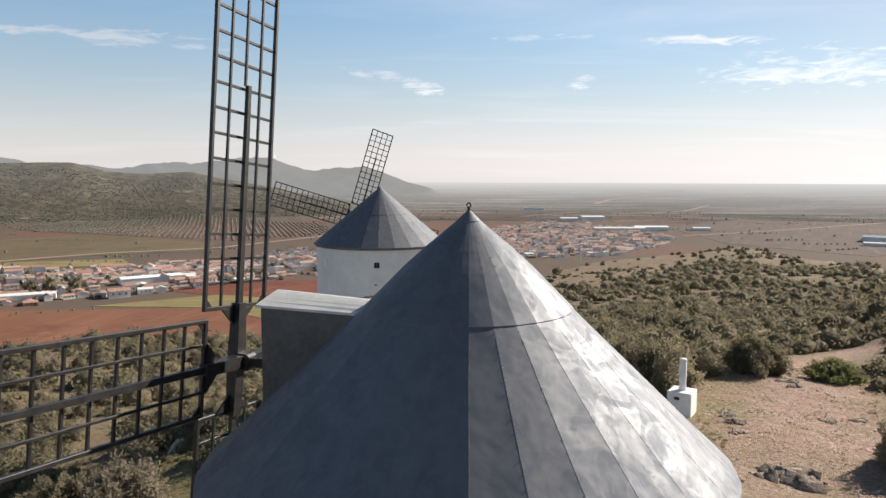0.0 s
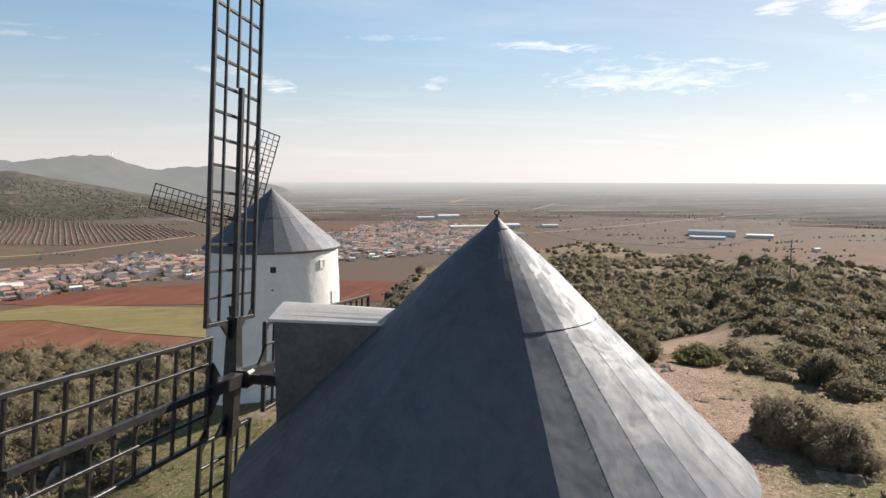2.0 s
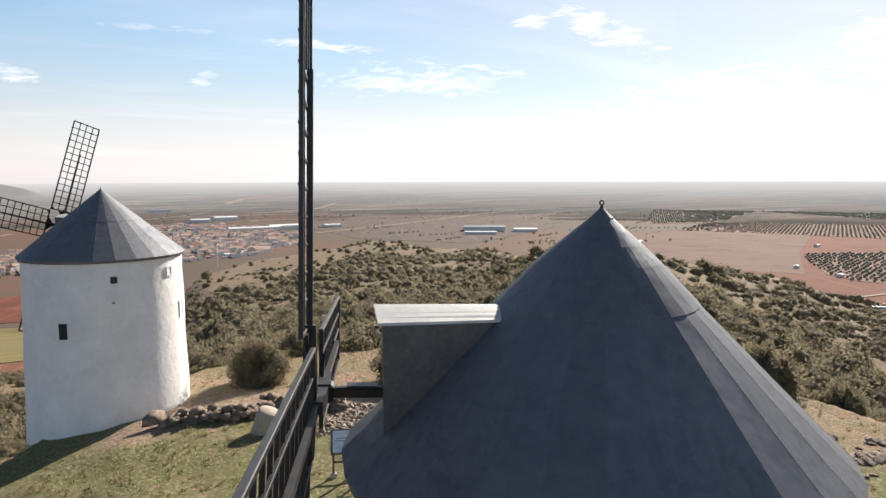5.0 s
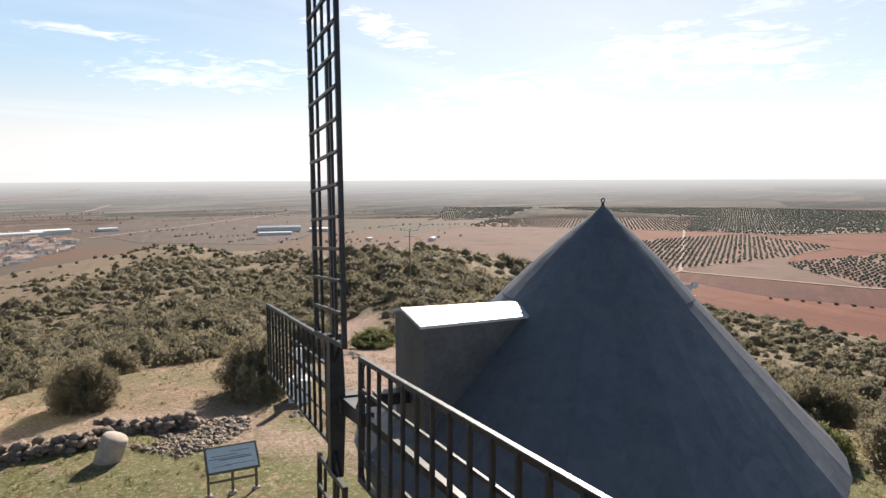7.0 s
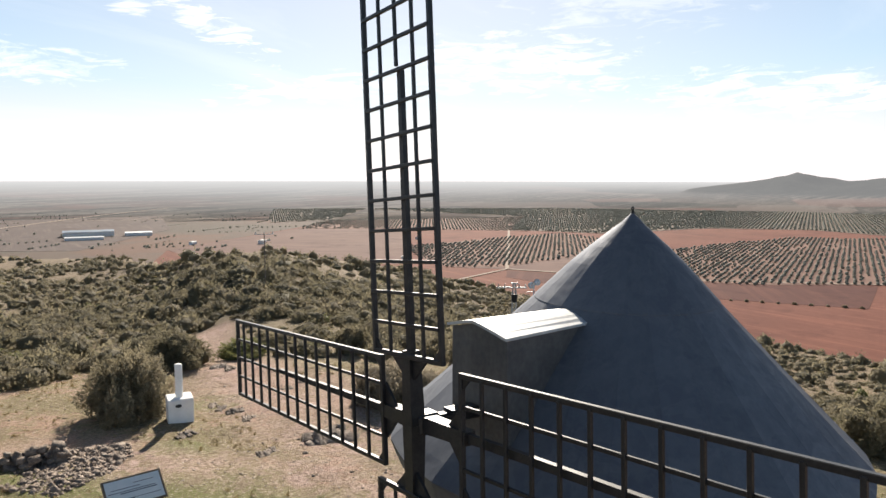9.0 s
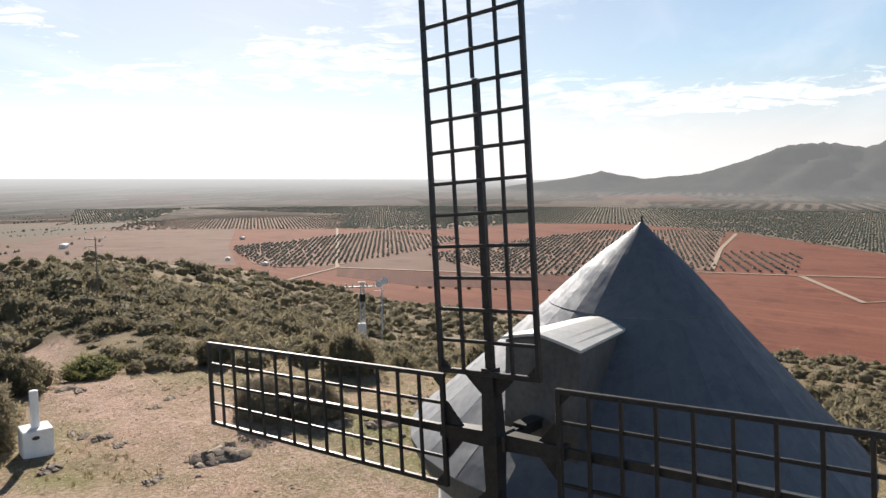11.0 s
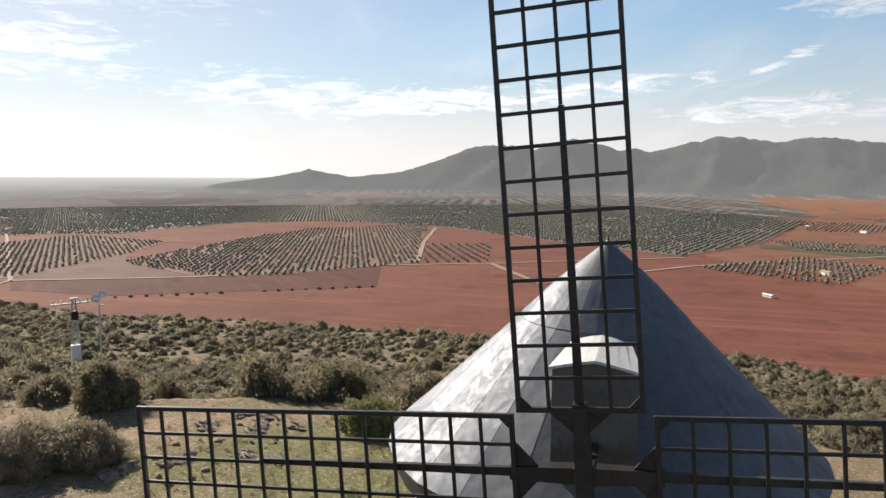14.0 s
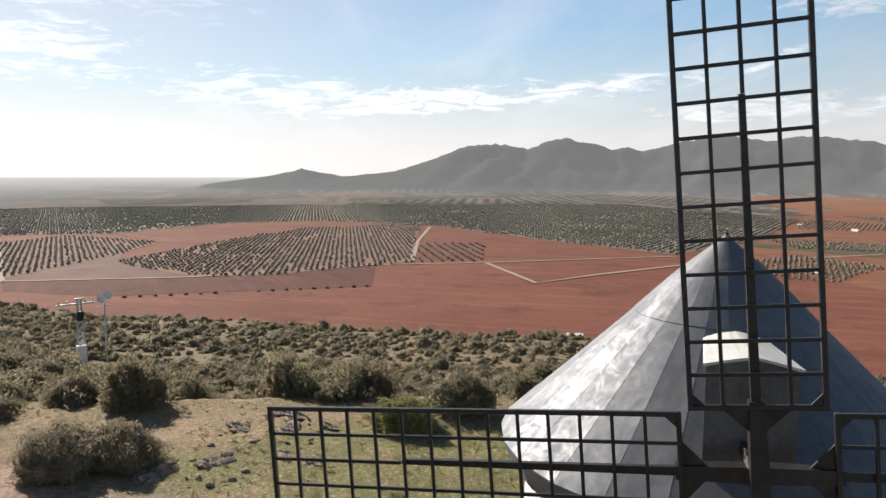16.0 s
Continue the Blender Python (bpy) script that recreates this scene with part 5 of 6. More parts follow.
HOUSES = []
for k, (w, d, h, rise, wall_mat, roof_mat) in enumerate([(12, 8, 5.5, 2.0, WALLS, TILE), (16, 9, 6, 2.2, WALLS, TILE), (10, 9, 3.6, 1.8, WALLS, TILE), (20, 10, 4, 1.6, OCHRE, TILE), (14, 10, 6.5, 2.2, WALLS, TILE), (22, 11, 5, 1.3, WALLS, SHEET)]):
    b, bf, r, rf = house_meshes(w, d, h, rise)
    HOUSES.append((mesh_of("house_wall", b, bf, wall_mat), mesh_of("house_roof", r, rf, roof_mat), b, bf, r, rf, w, h, d))
WIN = box("house_window", (1.3, 0.2, 1.6), GLASS, 0)


def town_spots(seed, pts, cell, turn, share):
    g = rand(seed)
    c = np.mean(pts, 0)
    u, v = np.meshgrid(np.arange(-900, 900, cell), np.arange(-900, 900, cell * 0.72))
    u, v = u.ravel() + g.normal(0, 2.2, u.size), v.ravel() + g.normal(0, 1.6, u.size)
    a = radians(turn)
    x, y = c[0] + u * math.cos(a) - v * math.sin(a), c[1] + u * math.sin(a) + v * math.cos(a)
    ok = inside(x + 28 * ripple(x, y, 0.03, 4), y + 28 * ripple(y, x, 0.03, 2), pts) & (g.uniform(0, 1, x.size) < share * (0.75 + 0.5 * ripple(x, y, 0.025, 9)))
    n = int(ok.sum())
    return [(xx, yy, turn + 90 * int(q) + float(s), int(t)) for xx, yy, q, s, t in zip(x[ok], y[ok], g.randint(0, 2, n), g.normal(0, 5, n), g.choice(6, n, p=[.25, .20, .17, .08, .18, .12]))]


TOWN_L = [(-560, 760), (-425, 795), (-250, 1000), (-60, 960), (-130, 800), (-200, 735), (-310, 625), (-385, 535), (-470, 600)]
TOWN_M = [(-250, 1000), (-60, 900), (60, 925), (225, 1000), (350, 1290), (290, 1600), (150, 1750), (10, 1385), (-120, 1150)]
spots = town_spots(61, TOWN_L, 13.5, 35, 0.78)
spots_m = town_spots(62, TOWN_M, 16.0, 12, 0.86)
near_houses = sorted(spots, key=lambda s: s[0] ** 2 + s[1] ** 2)[:150] + sorted(spots_m, key=lambda s: s[0] ** 2 + s[1] ** 2)[:140]
chosen = set(near_houses)
WORDS = ["whitewashed house with red tiled gable roof in the town", "long whitewashed house with red tiled roof in the town", "low whitewashed house with clay tile roof", "ochre farm building with tiled roof", "tall white house with tiled roof", "white shed with pale sheet roof"]
protos = {}


def house_scale(x, y):
    a, b, c = (0.5 + 0.5 * math.sin(x * s + y * 1.7 * s) for s in (1.31, 2.17, 3.03))
    return Matrix.Diagonal((0.55 + 0.6 * a, 0.6 + 0.5 * b, 0.55 + 0.5 * c, 1))


for x, y, turn, t in near_houses:
    m = pose(x, y, PLAIN, 0, 0, turn) @ house_scale(x, y)
    if t not in protos:
        wall_me, roof_me, *_, w, h, d = HOUSES[t]
        ob = new("house", wall_me)
        part("roof", roof_me, ob)
        for sgn in (-1, 1):
            for q in range(-1, 2):
                part("window", WIN, ob, Matrix.Translation((q * w / 3.4, sgn * (d / 2 + 0.05), h * 0.6)))
        protos[t] = tagged(ob, WORDS[t], "house", "houses of the town")
        ob.matrix_basis = m
    else:
        copy_thing(protos[t], m)
for what, index, mat in (("wall", 0, WALLS), ("roof", 1, PALETILE)):
    verts, faces = [], []
    for x, y, turn, t in spots + spots_m:
        if (x, y, turn, t) in chosen:
            continue
        m = pose(x, y, PLAIN, 0, 0, turn) @ house_scale(x, y)
        pv, pf = HOUSES[t][2 + 2 * index], HOUSES[t][3 + 2 * index]
        o = len(verts)
        verts += [(m @ Vector(p))[:] for p in pv]
        faces += [tuple(o + q for q in f) for f in pf]
    tagged(new("far_house_" + what, mesh_of("far_house_" + what, verts, faces, mat)), "white walls of crowded far houses" if index == 0 else "red tile roofs of crowded far houses", "houses", kind="stuff")

for x, y, w, d, h, turn, mat, label in ((290, 1450, 105, 26, 8, 3, SHEET, "long white warehouse at the edge of town"), (365, 1490, 70, 26, 8, 3, SHEET, "white warehouse at the edge of town"),
                                        (470, 1490, 36, 20, 6, 0, SHEET, "small white warehouse on the plain"), (190, 2430, 70, 22, 7, 0, BLUE, "blue-roofed shed far over the plain"),
                                        (300, 1860, 60, 30, 9, 8, SHEET, "white warehouse at the edge of town"), (230, 1800, 45, 24, 8, 8, SHEET, "white warehouse at the edge of town"),
                                        (716, 1235, 84, 38, 9, -30, BLUE, "blue-roofed works on the plain"), (664, 1160, 60, 16, 5, -30, SHEET, "low white shed beside the works"),
                                        (775, 1172, 46, 22, 6, -30, SHEET, "low white shed beside the works"), (436, -130, 10, 5, 3, 80, SHEET, "small white hut at the foot of the hill"),
                                        (-345, 700, 60, 16, 6, 40, SHEET, "long white shed beside the town"), (-405, 590, 45, 14, 5, 30, SHEET, "long white shed beside the town"),
                                        (720, 470, 9, 6, 3, 20, WALLS, "small white hut among the fields"), (720, 945, 12, 7, 4, 15, WALLS, "small white hut among the fields"), (790, 860, 22, 9, 5, 35, WALLS, "low white farmhouse beside trees on the plain"),
                                        (746, 542, 8, 5, 3, 30, WALLS, "small white hut beside a red field"), (1000, 694, 9, 6, 3.5, 10, WALLS, "small white hut beside an olive grove"), (585, -350, 11, 3.5, 2.4, 15, SHEET, "low white shed on red land"), (716, -495, 13, 7, 4, 10, OCHRE, "small ochre farmhouse among olive trees"),
                                        (1399, -914, 9, 6, 3.5, 20, WALLS, "small white hut on red land"), (1255, -937, 16, 6, 3.5, 5, WALLS, "small white hut on red land")):
    b, bf, r, rf = house_meshes(w, d, h, h * 0.22)
    ob = new("warehouse", mesh_of("warehouse_wall", b, bf, WALLS))
    part("roof", mesh_of("warehouse_roof", r, rf, mat), ob)
    ob.matrix_basis = pose(x, y, PLAIN, 0, 0, turn)
    tagged(ob, label, "warehouse")

# trees in and round the town
g = rand(71)
rows = []
for x, y, turn, t in spots[::2] + spots_m[::3]:
    w = g.uniform(4, 9)
    rows.append((x + g.normal(0, 7), y + g.normal(0, 7), PLAIN, w, w * g.uniform(0.7, 1.3), g.uniform(0, 6), g.randint(0, 3)))
for x, y, s in ((-416, 640, 18), (-398, 652, 16), (-432, 634, 15), (-300, 690, 9), (-330, 640, 8), (-260, 700, 8), (-160, 1330, 12)):
    rows.append((x, y, PLAIN, s, s * 1.3, 1.0, 1))
scatter("town_trees", [bush_shape(80 + k, 44, 0.33, 5, core=1) for k in range(3)], rows, HOLM, "dark trees between the town's houses", "trees")
rows = []
for k in range(420):
    b, r = radians(g.uniform(-42, 45)), g.uniform(620, 2350)
    x, y = r * math.sin(b), r * math.cos(b)
    w = g.uniform(3, 8)
    if -560 < x < 360 and 520 < y < 1750 and g.uniform(0, 1) < 0.8:
        continue
    if k % 3 == 0:
        for q in range(7):
            rows.append((x + q * 11 + g.normal(0, 2), y + q * (k % 5 - 2) * 3, PLAIN, w * 0.8, w * 0.7, g.uniform(0, 6), g.randint(0, 3)))
    rows.append((x, y, PLAIN, w, w * 0.8, g.uniform(0, 6), g.randint(0, 3)))
rows = [(x, y, float(ground_height(x, y)), *rest) for x, y, _, *rest in rows]
scatter("plain_trees", [bush_shape(84 + k, 20, 0.46, 4, core=1) for k in range(3)], rows, OLIVE, "scattered grey-green trees and hedges over the plain", "trees")
g = rand(72)
b, r = np.radians(g.uniform(-42, -8, 13500)), np.sqrt(g.uniform(1700 ** 2, 2380 ** 2, 13500))
x, y = r * np.sin(b), r * np.cos(b)
z = ground_height(x, y)
ok = (z > PLAIN + 9) & (r < 2290) & (g.uniform(0, 1, len(x)) < 0.9 * np.clip(0.8 + ripple(x, y, 0.012, 3), 0.15, 1))
x, y, z = x[ok], y[ok], z[ok]
n = len(x)
w = g.uniform(2.0, 4.6, n)
scatter("hill_woods", [tree_shape(950 + q, 0) for q in range(4)], np.stack([x, y, z - 1, w, w * 0.55, g.uniform(0, 6, n), g.randint(0, 4, n)], 1), WOODS, "dark scrub woods on the hill across the valley", "woods")

# ---- things on the clearing ----


def ground_at(x, y):
    return float(ground_height(x, y))


# survey pillar
pillar = new("survey_pillar", mesh_bm("pillar_base", box_bm((0.95, 0.95, 1.15), 0.03, at=(0, 0, 0.33)), LIMEWASH))
pillar.matrix_basis = pose(8.35, 20.35, ground_at(8.35, 20.35) + 0.06, 0, 0, -31)
part("pillar", lathe("pillar_shaft", [(0.145, 0.88), (0.14, 2.16), (0.13, 2.19), (0.0, 2.19)], LIMEWASH, 24), pillar)
bm = bmesh.new()
bmesh.ops.create_circle(bm, cap_ends=True, segments=20, radius=0.12, matrix=Matrix.Translation((-0.08, -0.478, 0.66)) @ Matrix.Rotation(radians(90), 4, "X") @ Matrix.Diagonal((1.0, 0.55, 1.0, 1)))
ex = bmesh.ops.extrude_face_region(bm, geom=bm.faces[:])
for e in ex["geom"]:
    if isinstance(e, bmesh.types.BMVert):
        e.co.y -= 0.015
part("plaque", mesh_bm("plaque", bm, SEAM), pillar, label="small dark oval plaque")
tagged(pillar, "white survey pillar on a white cube base on bare ground", "survey pillar")

# information board
FACE = plain("board_print", (0.56, 0.62, 0.64), (0.68, 0.72, 0.73), 3, 0.35, 0, 0)
INK = plain("board_ink", (0.12, 0.14, 0.17), (0.2, 0.22, 0.25), 6, 0.5, 0, 0)
BX, BY = 1.70, 13.20
board = new("information_board", mesh_bm("board_panel", box_bm((1.46, 0.84, 0.035), 0.006), WOOD))
bz = ground_at(BX, BY)
tilt = pose(BX, BY, bz + 1.05, 40, 0, -18)
board.matrix_basis = tilt
part("print", box("board_face", (1.34, 0.72, 0.008), FACE, 0.001), board, Matrix.Translation((0, 0, 0.023)), "pale printed panel behind glass")
for k, (x, y, w, h) in enumerate(((-0.05, 0.02, 1.15, 0.02), (0.1, -0.03, 0.9, 0.03), (-0.2, 0.10, 0.7, 0.02), (0.25, 0.2, 0.5, 0.015), (0.2, -0.2, 0.8, 0.015), (-0.3, -0.22, 0.5, 0.015))):
    part("print_line", box("board_bar", (w, h, 0.004), INK, 0), board, Matrix.Translation((x, y, 0.0295)))
inv = tilt.inverted()
for x in (-0.66, 0.0, 0.66):
    part("leg", box("board_leg", (0.07, 0.07, 1.3), WOOD, 0.006), board, inv @ pose(BX, BY, bz, 0, 0, -18) @ Matrix.Translation((x, 0.03, 0.37)))
    part("footing", box("board_footing", (0.2, 0.2, 0.16), GRANITE, 0.02), board, inv @ pose(BX, BY, bz, 0, 0, -18) @ Matrix.Translation((x, 0.03, 0.0)))
part("crossbar", box("board_crossbar", (1.32, 0.05, 0.08), WOOD, 0.005), board, inv @ pose(BX, BY, bz, 0, 0, -18) @ Matrix.Translation((0, 0.03, 0.42)))
tagged(board, "sloping information board on wooden legs, pale panel", "information board")

# stone drum
drum = new("stone_drum", lathe("stone_drum", [(0.0, -0.2), (0.34, -0.2), (0.37, 0.0), (0.38, 0.40), (0.37, 0.74), (0.33, 0.79), (0.0, 0.80)], GRANITE, 32, True, 0.02))
drum.matrix_basis = pose(0.12, 18.85, ground_at(0.12, 18.85), 14, 16, 10) @ Matrix.Scale(1.12, 4)
tagged(drum, "pale rough cylindrical stone standing before a ruined wall", "stone")


def rock_shape(seed, points=16):
    """An angular stone: the hull of a few scattered points."""
    g = rand(seed)
    bm = bmesh.new()
    for p in g.normal(size=(points, 3)):
        p = p / np.linalg.norm(p) * g.uniform(0.75, 1.05)
        bm.verts.new((p[0] * 1.05, p[1] * 0.8, p[2] * 0.62))
    bmesh.ops.convex_hull(bm, input=bm.verts[:])
    for v in [v for v in bm.verts if not v.link_faces]:
        bm.verts.remove(v)
    bmesh.ops.triangulate(bm, faces=bm.faces[:])
    bm.verts.index_update()
    v = np.array([q.co[:] for q in bm.verts])
    f = np.array([[q.index for q in w.verts] for w in bm.faces])
    bm.free()
    return v, f


def block_shape(seed):
    """A broken block: a cube with its corners pushed about."""
    q = rand(seed)
    v = np.array([(x, y, z) for x in (-1, 1) for y in (-1, 1) for z in (-1, 1)], float) * q.uniform(0.55, 1.05, (8, 3))
    f = np.array([(0, 1, 3), (0, 3, 2), (4, 6, 7), (4, 7, 5), (0, 4, 5), (0, 5, 1), (2, 3, 7), (2, 7, 6), (0, 2, 6), (0, 6, 4), (1, 5, 7), (1, 7, 3)])
    return v, f


BLOCKS = []
for k in range(7):
    v, f = block_shape(580 + k)
    BLOCKS.append(mesh_of("slab", v, f, ROCK))
ROCKS = []
for k in range(7):
    v, f = rock_shape(500 + k, 11)
    ROCKS.append(mesh_of("rock", v, f, ROCK))
SMALL = []
for k in range(5):
    v, f = rock_shape(520 + k, 8)
    SMALL.append((v * (1, 1, 0.95), f))

# ruined wall
g = rand(31)
wall = new("ruined_wall", ROCKS[0])
wx, wy = -3.3, 22.0
wall.matrix_basis = pose(wx, wy, ground_at(wx, wy) + 0.25, 0, 0, 20) @ Matrix.Diagonal((0.6, 0.5, 0.6, 1))
inv = wall.matrix_basis.inverted()
for ax, ay, bx, by, count in ((-2.9, 21.9, 0.35, 20.6, 19), (0.9, 22.0, 1.8, 21.2, 7), (1.8, 21.2, 3.75, 20.0, 13)):
    way = Vector((bx - ax, by - ay, 0)).normalized()
    for k in range(count):
        t = (k + 0.5) / count
        ragged = 0.55 + 0.45 * math.sin(k * 1.9 + ax)
        for row in range(3):
            for side in (-0.17, 0.17):
                if row == 2 and (ragged < 0.5 or side < 0):
                    continue
                x, y = ax + (bx - ax) * t - way.y * side + g.normal(0, 0.09), ay + (by - ay) * t + way.x * side + g.normal(0, 0.09)
                q = g.uniform(0.10, 0.23)
                part("stone", (ROCKS if (k + row) % 3 == 1 else BLOCKS)[(k * 3 + row) % 7], wall, inv @ pose(x, y, ground_at(x, y) + 0.06 + row * 0.17, g.uniform(-32, 32), g.uniform(-32, 32), math.degrees(math.atan2(way.y, way.x)) + g.uniform(-45, 45)) @ Matrix.Diagonal((q * 1.15, q * 0.95, q * 0.75, 1)))
tagged(wall, "low ruined wall of rough brown stones", "ruined wall")

CRAGS = [(9.9, 13.8, -25, 1.0), (20.5, 8.0, 20, 0.7), (20.7, 8.9, -30, 0.5), (18.6, 8.1, 10, 0.7), (18.7, 6.5, 40, 0.5), (18.9, 10.1, 0, 0.6),
         (15.2, 10.1, -20, 0.65), (15.6, 7.9, 30, 0.5), (14.9, 6.8, 0, 0.5), (14.2, 11.9, -30, 0.7), (9.75, 18.1, 30, 0.34), (10.1, 19.2, -20, 0.4), (10.1, 20.0, 10, 0.3), (10.2, 20.7, 40, 0.3), (7.5, 14.6, 0, 0.36),
         (15.0, 26.2, -10, 0.5), (14.9, 25.3, 30, 0.4), (15.6, 20.8, 0, 0.35), (14.3, 20.4, 25, 0.3), (7.2, 18.5, 15, 0.4)]


def build_outcrop(x, y, turn, size, seed, count):
    """Tilted slabs of layered rock breaking out of the ground."""
    q = rand(seed)
    base = pose(x, y, ground_at(x, y), 0, 0, turn)
    crag = new("rock_outcrop", BLOCKS[seed % 7])
    crag.matrix_basis = base @ pose(0, 0, 0.0, 18, 0, 0) @ Matrix.Diagonal((size * 0.42, size * 0.34, size * 0.14, 1))
    back = crag.matrix_basis.inverted()
    for k in range(count):
        sx, sy, sz = size * q.uniform(0.10, 0.32), size * q.uniform(0.04, 0.09), size * q.uniform(0.10, 0.24)
        m = base @ pose(q.uniform(-0.75, 0.75) * size, q.normal(0, size * 0.22), sz * q.uniform(0.0, 0.5), -48 + q.normal(0, 12), q.normal(0, 12), q.normal(0, 12))
        part("slab", BLOCKS[(k + seed) % 7], crag, back @ m @ Matrix.Diagonal((sx, sy, sz, 1)))
    tagged(crag, "jagged outcrop of layered brown rock on dry ground", "rock", "rock outcrops on the clearing")


for k, row in enumerate(CRAGS):
    build_outcrop(*row[:3], row[3] * 1.2, 540 + k, 24)
SPOTS = [(18.6, 9.0, 1.6, 6), (14.2, 10.1, 1.6, 5), (17.4, 7.4, 1.2, 5), (16.0, 11.0, 2.0, 6)]
for cx, cy, spread, count in SPOTS:
    for q in range(count):
        x, y, s = cx + g.normal(0, spread * 0.6), cy + g.normal(0, spread * 0.6), g.uniform(0.10, 0.28)
        ob = new("rock", ROCKS[(q * 3 + count) % 7])
        ob.matrix_basis = pose(x, y, ground_at(x, y) + s * 0.12, g.uniform(-20, 20), g.uniform(-20, 20), g.uniform(0, 360)) @ Matrix.Diagonal((s, s * 0.9, s * 0.8, 1))
        tagged(ob, "weathered brown quartzite rock lying on dry ground", "rock", "rocks on the clearing")
# standing stone
v, f = rock_shape(560, 14)
slab = new("standing_stone", mesh_of("standing_stone", v * (0.50, 0.42, 1.15), f, GRANITE))
slab.matrix_basis = pose(-12.07, 19.3, ground_at(-12.07, 19.3) + 0.35, 6, -8, 30)
tagged(slab, "pale upright stone in the shade of a windmill", "stone")
rows = []
for _ in range(2200):
    x, y, s = g.uniform(3, 23), g.uniform(4, 27), abs(g.normal(0.0, 0.05)) + 0.035
    if ripple(x, y, 0.5, 8) > -0.1 and math.hypot(x - 8.35, y - 20.35) > 1.1:
        rows.append((x, y, ground_at(x, y) - s * 0.25, 2 * s, 1.5 * s, g.uniform(0, 6), g.randint(0, 5)))
scatter("field_stones", SMALL, rows, ROCK, "brown stones bedded in the dry clearing", "stones")
rows = []
x, y = g.uniform(0.6, 5.6, 4200), g.uniform(16.8, 20.8, 4200)
heap = inside(x, y, [(0.9, 19.8), (1.9, 17.2), (4.6, 17.5), (5.5, 19.4), (4.3, 20.5), (2.6, 20.5)]) & (ripple(x, y, 1.1, 3) > -0.35)
for x, y in zip(x[heap], y[heap]):
    s = abs(g.normal(0.02, 0.07)) + 0.035
    rows.append((x, y, ground_at(x, y) - 0.02, 2 * s, 1.7 * s, g.uniform(0, 6), g.randint(0, 5)))
scatter("rubble", SMALL, rows, ROCK, "grey-brown rubble spread beside the ruined wall", "rubble")
rows = []
x, y = g.uniform(-2, 27, 17000), g.uniform(-2, 32, 17000)
keep = (np.hypot(x, y) > 3.2) & (np.hypot(x - NB[0], y - NB[1]) > 3.4)
keep &= g.uniform(0, 1, len(x)) < 0.30 + 0.7 * np.maximum(near_line(x, y, TRACK, 2.6), near_line(x, y, TRACK2, 2.6)) + 0.3 * (ripple(x, y, 0.5, 8) > 0.2)
x, y = x[keep], y[keep]
s = np.abs(g.normal(0.012, 0.032, len(x))) + 0.016
scatter("loose_stones", SMALL, np.stack([x, y, ground_height(x, y) - s * 0.2, 2 * s, 1.4 * s, g.uniform(0, 6, len(x)), g.randint(0, 5, len(x))], 1), ROCK, "loose stones strewn over the dry clearing", "stones")

x, y = g.uniform(2, 24, 3000), g.uniform(3, 29, 3000)
keep = (ripple(x, y, 0.6, 5) > 0.0) & (np.hypot(x, y) > 3.4)
x, y = x[keep], y[keep]
s = np.abs(g.normal(0.0, 0.03, len(x))) + 0.02
scatter("stone_chips", SMALL, np.stack([x, y, ground_height(x, y) - s * 0.2, 2.2 * s, 1.1 * s, g.uniform(0, 6, len(x)), g.randint(0, 5, len(x))], 1), GRANITE, "pale stone chips strewn over the dry clearing", "stones")

# grass
DRYGRASS = leaf_material("dry_grass", (0.260, 0.190, 0.087), (0.399, 0.312, 0.164), 0.3)
LUSH = leaf_material("green_grass", (0.087, 0.121, 0.026), (0.190, 0.207, 0.060), 0.3)


def tuft(seed, blades=14):
    q = rand(seed)
    v, f = [], []
    for k in range(blades):
        a, l, h, p = q.uniform(0, 6.28), q.uniform(0.3, 1.0), q.uniform(0.5, 1.3), q.normal(0, 0.25, 2)
        o = len(v)
        v += [(p[0] - math.sin(a) * 0.07, p[1] + math.cos(a) * 0.07, 0), (p[0] + math.sin(a) * 0.07, p[1] - math.cos(a) * 0.07, 0), (p[0] + math.cos(a) * l, p[1] + math.sin(a) * l, h)]
        f.append((o, o + 1, o + 2))
    return np.array(v), np.array(f)


for name, mat, count, seed, low, label in (("dry_grass", DRYGRASS, 9000, 1, False, "tufts of dry straw-coloured grass"), ("green_grass", LUSH, 9500, 2, True, "short green winter grass in patches")):
    q = rand(600 + seed)
    x, y = q.uniform(-20, 30, count), q.uniform(-6, 36, count)
    pth = np.maximum.reduce([near_line(x, y, TRACK, 2.2), near_line(x, y, TRACK2, 2.0), near_line(x, y, TRACK3, 1.5)])
    if low:
        wish = np.clip(1.3 - np.hypot(x - 9, y - 4) / 8, 0, 1) + np.clip(1.3 - np.hypot(x + 6.5, y - 16) / 8, 0, 1)
    else:
        wish = 0.8 + 0 * x
    wish = wish * (0.55 + 0.6 * ripple(x, y, 0.35, 3 + seed))
    keep = (q.uniform(0, 1, count) < wish) & (pth < 0.35) & (np.hypot(x, y) > 3.1) & (np.hypot(x - NB[0], y - NB[1]) > 3.4)
    x, y = x[keep], y[keep]
    n = len(x)
    scatter(name, [tuft(620 + k + 10 * seed) for k in range(4)], np.stack([x, y, ground_height(x, y) - 0.01, q.uniform(0.2, 0.5, n), q.uniform(0.07, 0.2, n) * (0.7 if low else 1), q.uniform(0, 6, n), q.randint(0, 4, n)], 1), mat, label, "grass")

# power pylon and pole on the slope
STEEL = plain("galvanised_lattice", (0.42, 0.43, 0.44), (0.55, 0.56, 0.56), 2, 0.5, 0.5, 0)


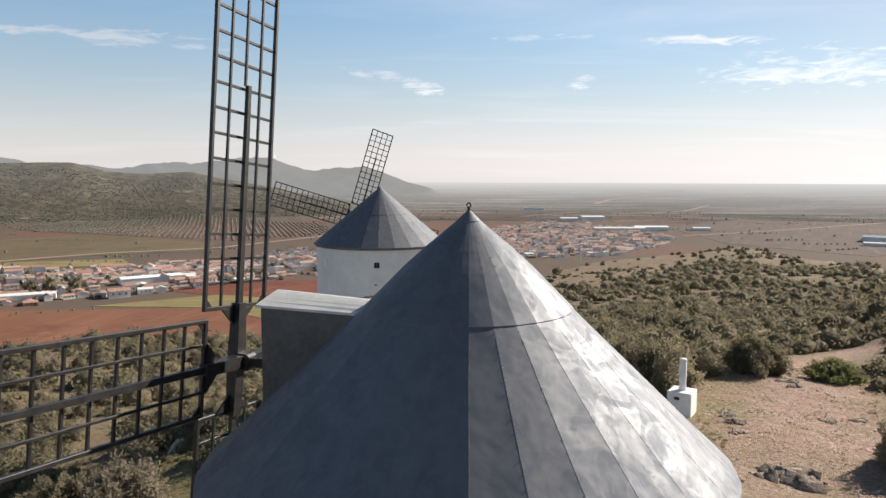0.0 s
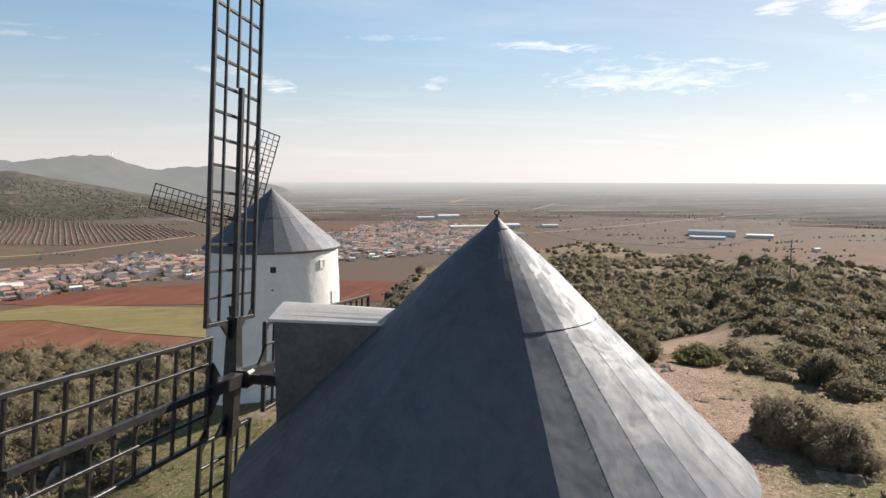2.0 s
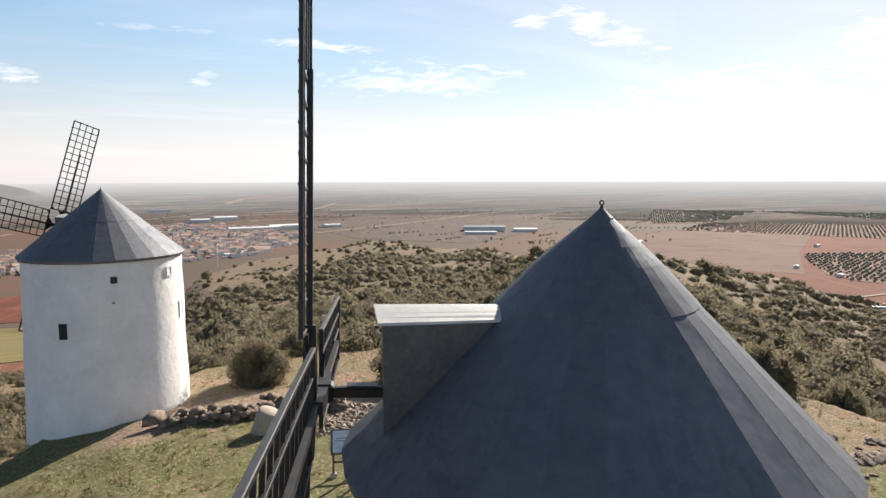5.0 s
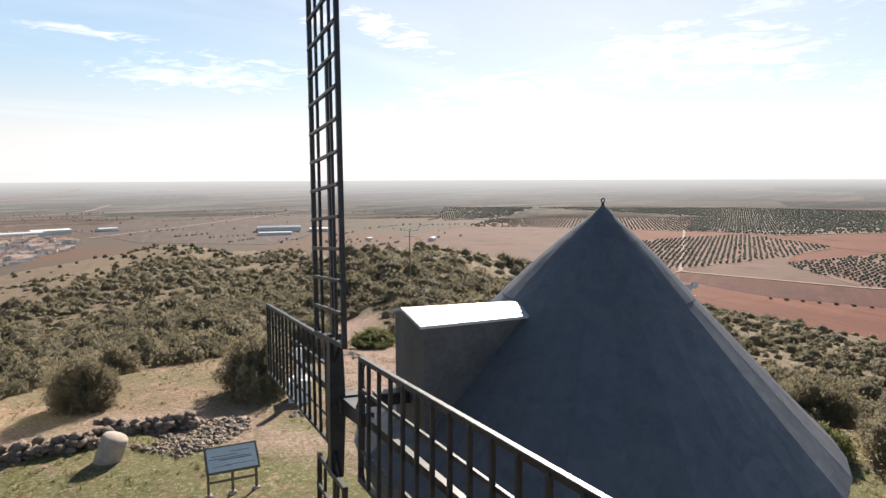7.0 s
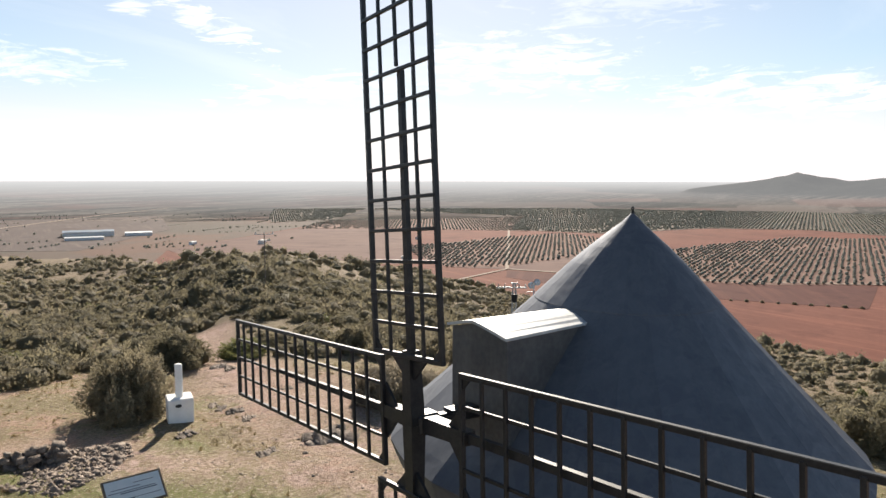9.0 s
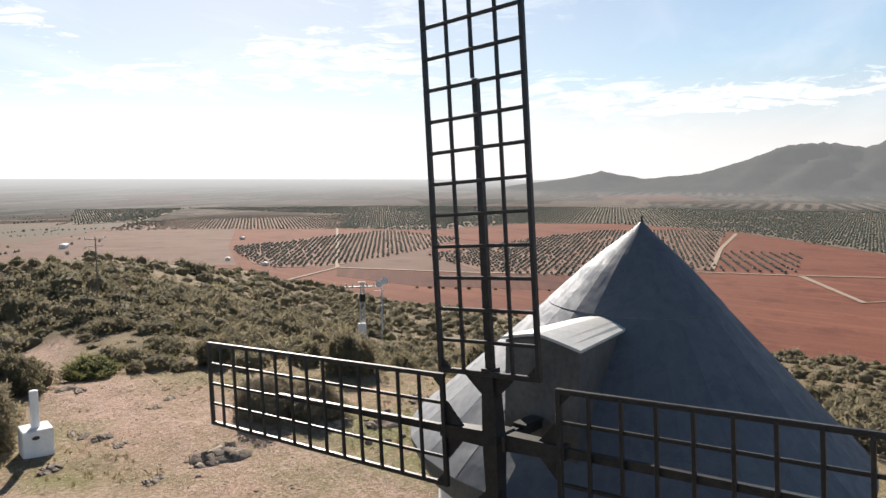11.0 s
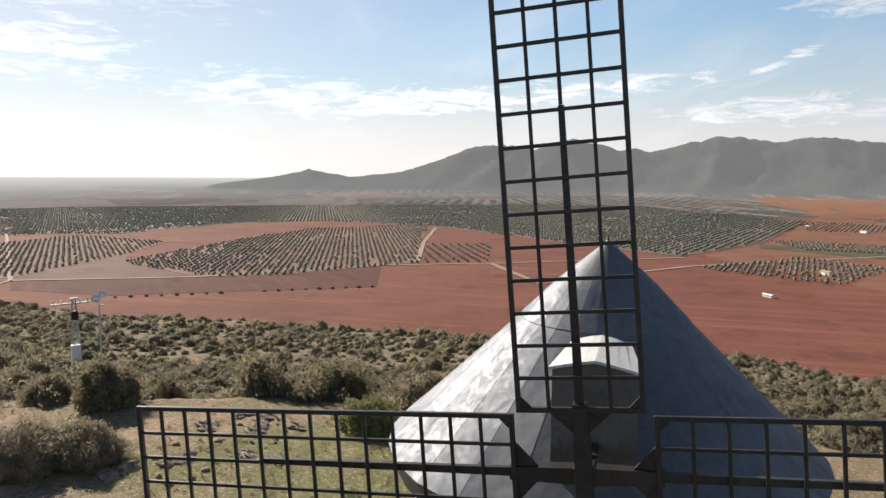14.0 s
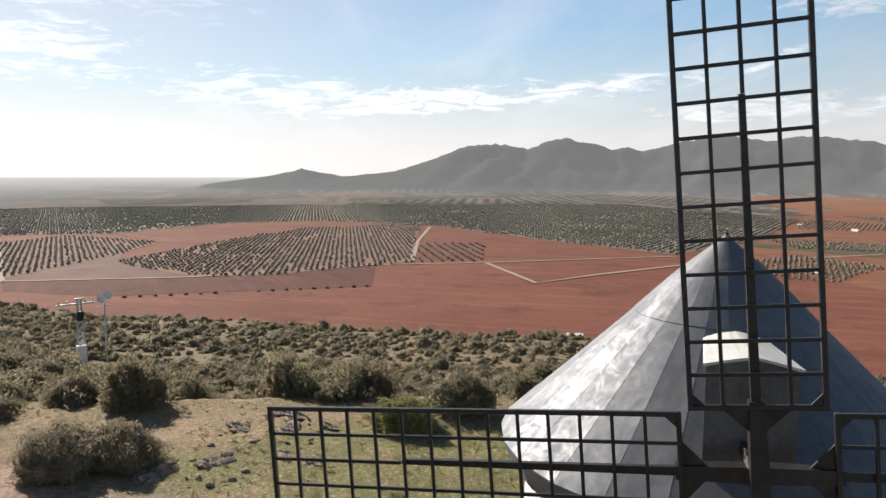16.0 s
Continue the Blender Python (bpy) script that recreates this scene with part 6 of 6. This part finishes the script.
def strut(bm, a, b, r):
    a, b = Vector(a), Vector(b)
    m = Matrix.Translation((a + b) / 2) @ (b - a).to_track_quat("Z", "Y").to_matrix().to_4x4()
    box_bm((r, r, (b - a).length), 0, bm, m=m)


px, py = 69.8, 36.6
pz = ground_at(px, py)
top = -3.9
h = top - pz
pylon = new("power_pylon")
pylon.matrix_basis = pose(px, py, pz, 0, 0, -58)
for sx in (-1, 1):
    for sy in (-1, 1):
        bm = bmesh.new()
        strut(bm, (sx * 0.42, sy * 0.42, -0.3), (sx * 0.16, sy * 0.16, h), 0.10)
        part("leg", mesh_bm("pylon_leg", bm, STEEL), pylon)
bm = bmesh.new()
for k in range(9):
    z0, z1 = h * k / 9, h * (k + 1) / 9
    w0, w1 = 0.42 - 0.26 * k / 9, 0.42 - 0.26 * (k + 1) / 9
    for sgn in (-1, 1):
        strut(bm, (-w0, sgn * w0, z0), (w1, sgn * w1, z1), 0.05)
        strut(bm, (sgn * w0, w0, z0), (sgn * w1, -w1, z1), 0.05)
part("lattice", mesh_bm("pylon_lattice", bm, STEEL), pylon)
bm = bmesh.new()
box_bm((3.9, 0.16, 0.18), 0, bm, at=(-0.3, 0, h - 0.55))
box_bm((0.9, 0.16, 0.14), 0, bm, at=(0, 0, h))
for x in (-2.0, -1.2, 0.6, 1.4):
    box_bm((0.12, 0.12, 0.4), 0.02, bm, at=(x, 0, h - 0.3))
part("crossarm", mesh_bm("pylon_crossarm", bm, STEEL), pylon)
part("transformer", box("pylon_transformer", (0.7, 0.7, 1.0), DARK, 0.06), pylon, Matrix.Translation((0, 0, h - 1.9)), "dark transformer box")
part("cabinet", box("pylon_cabinet", (0.9, 0.8, 1.9), LIMEWASH, 0.03), pylon, Matrix.Translation((-0.2, -1.0, 0.85)), "white cabinet at the foot")
tagged(pylon, "steel lattice power pylon standing in the scrub", "pylon")

wx, wy = 34.9, 43.9
wz = ground_at(wx, wy)
pole = new("power_pole", lathe("pole_shaft", [(0.07, -0.3), (0.04, 5.0), (0.0, 5.02)], WOOD, 8))
pole.matrix_basis = pose(wx, wy, wz, 0, 0, -35)
for z, w in ((4.85, 1.7), (4.3, 1.1)):
    part("crossarm", box("pole_crossarm", (w, 0.05, 0.06), STEEL, 0.008), pole, Matrix.Translation((0, 0.07, z)))
for x in (-0.75, 0.0, 0.75):
    part("insulator", lathe("pole_insulator", [(0.03, 0), (0.06, 0.06), (0.03, 0.12), (0.05, 0.17), (0.0, 0.22)], LIMEWASH, 8), pole, Matrix.Translation((x, 0.07, 4.89)), "white insulator")
tagged(pole, "thin grey wooden power pole standing in the scrub", "pole")

qx, qy = 70.7, 34.3
qz = ground_at(qx, qy)
h = -3.6 - qz
pole = new("mast", lathe("mast_pole", [(0.12, -0.3), (0.07, h), (0.0, h + 0.02)], STEEL, 10))
pole.matrix_basis = pose(qx, qy, qz, 0, 0, -60)
for k, (x, z, w) in enumerate(((0.0, h - 1.3, 1.8), (0.0, h - 3.2, 1.1))):
    part("mast_arm", box("mast_arm", (w, 0.06, 0.06), STEEL, 0.008), pole, Matrix.Translation((x, 0, z)))
for x, z, t in ((0.35, h - 0.1, 40), (-0.3, h - 0.5, -30)):
    part("dish", lathe("mast_dish", [(0.05, 0.0), (0.42, 0.12), (0.44, 0.17), (0.05, 0.06)], LIMEWASH, 16), pole, Matrix.Translation((x, 0, z)) @ Matrix.Rotation(radians(t), 4, "Y") @ Matrix.Rotation(radians(70), 4, "X"), "white dish")
tagged(pole, "thin steel mast with white dishes standing in the scrub", "mast")
# radio mast on the western mountain
ax, ay = -1195.0, 4020.0
radio = new("mast", lathe("radio_mast", [(2.0, -3), (1.2, 32), (0.0, 32.5)], STEEL, 6))
radio.matrix_basis = pose(ax, ay, ground_at(ax, ay), 0, 0, 0)
tagged(radio, "thin pale radio mast on the far mountain crest", "mast")
# lone mast beside the town
tx, ty = 130, 885
mast = new("mast", lathe("town_mast", [(0.6, 0), (0.45, 30), (0.0, 30.1)], STEEL, 8))
mast.matrix_basis = pose(tx, ty, PLAIN, 0, 0, 0)
part("mast_head", box("mast_head", (4.5, 0.8, 0.8), STEEL, 0.05), mast, Matrix.Translation((0, 0, 30)))
tagged(mast, "tall grey floodlight mast beside the town", "mast")
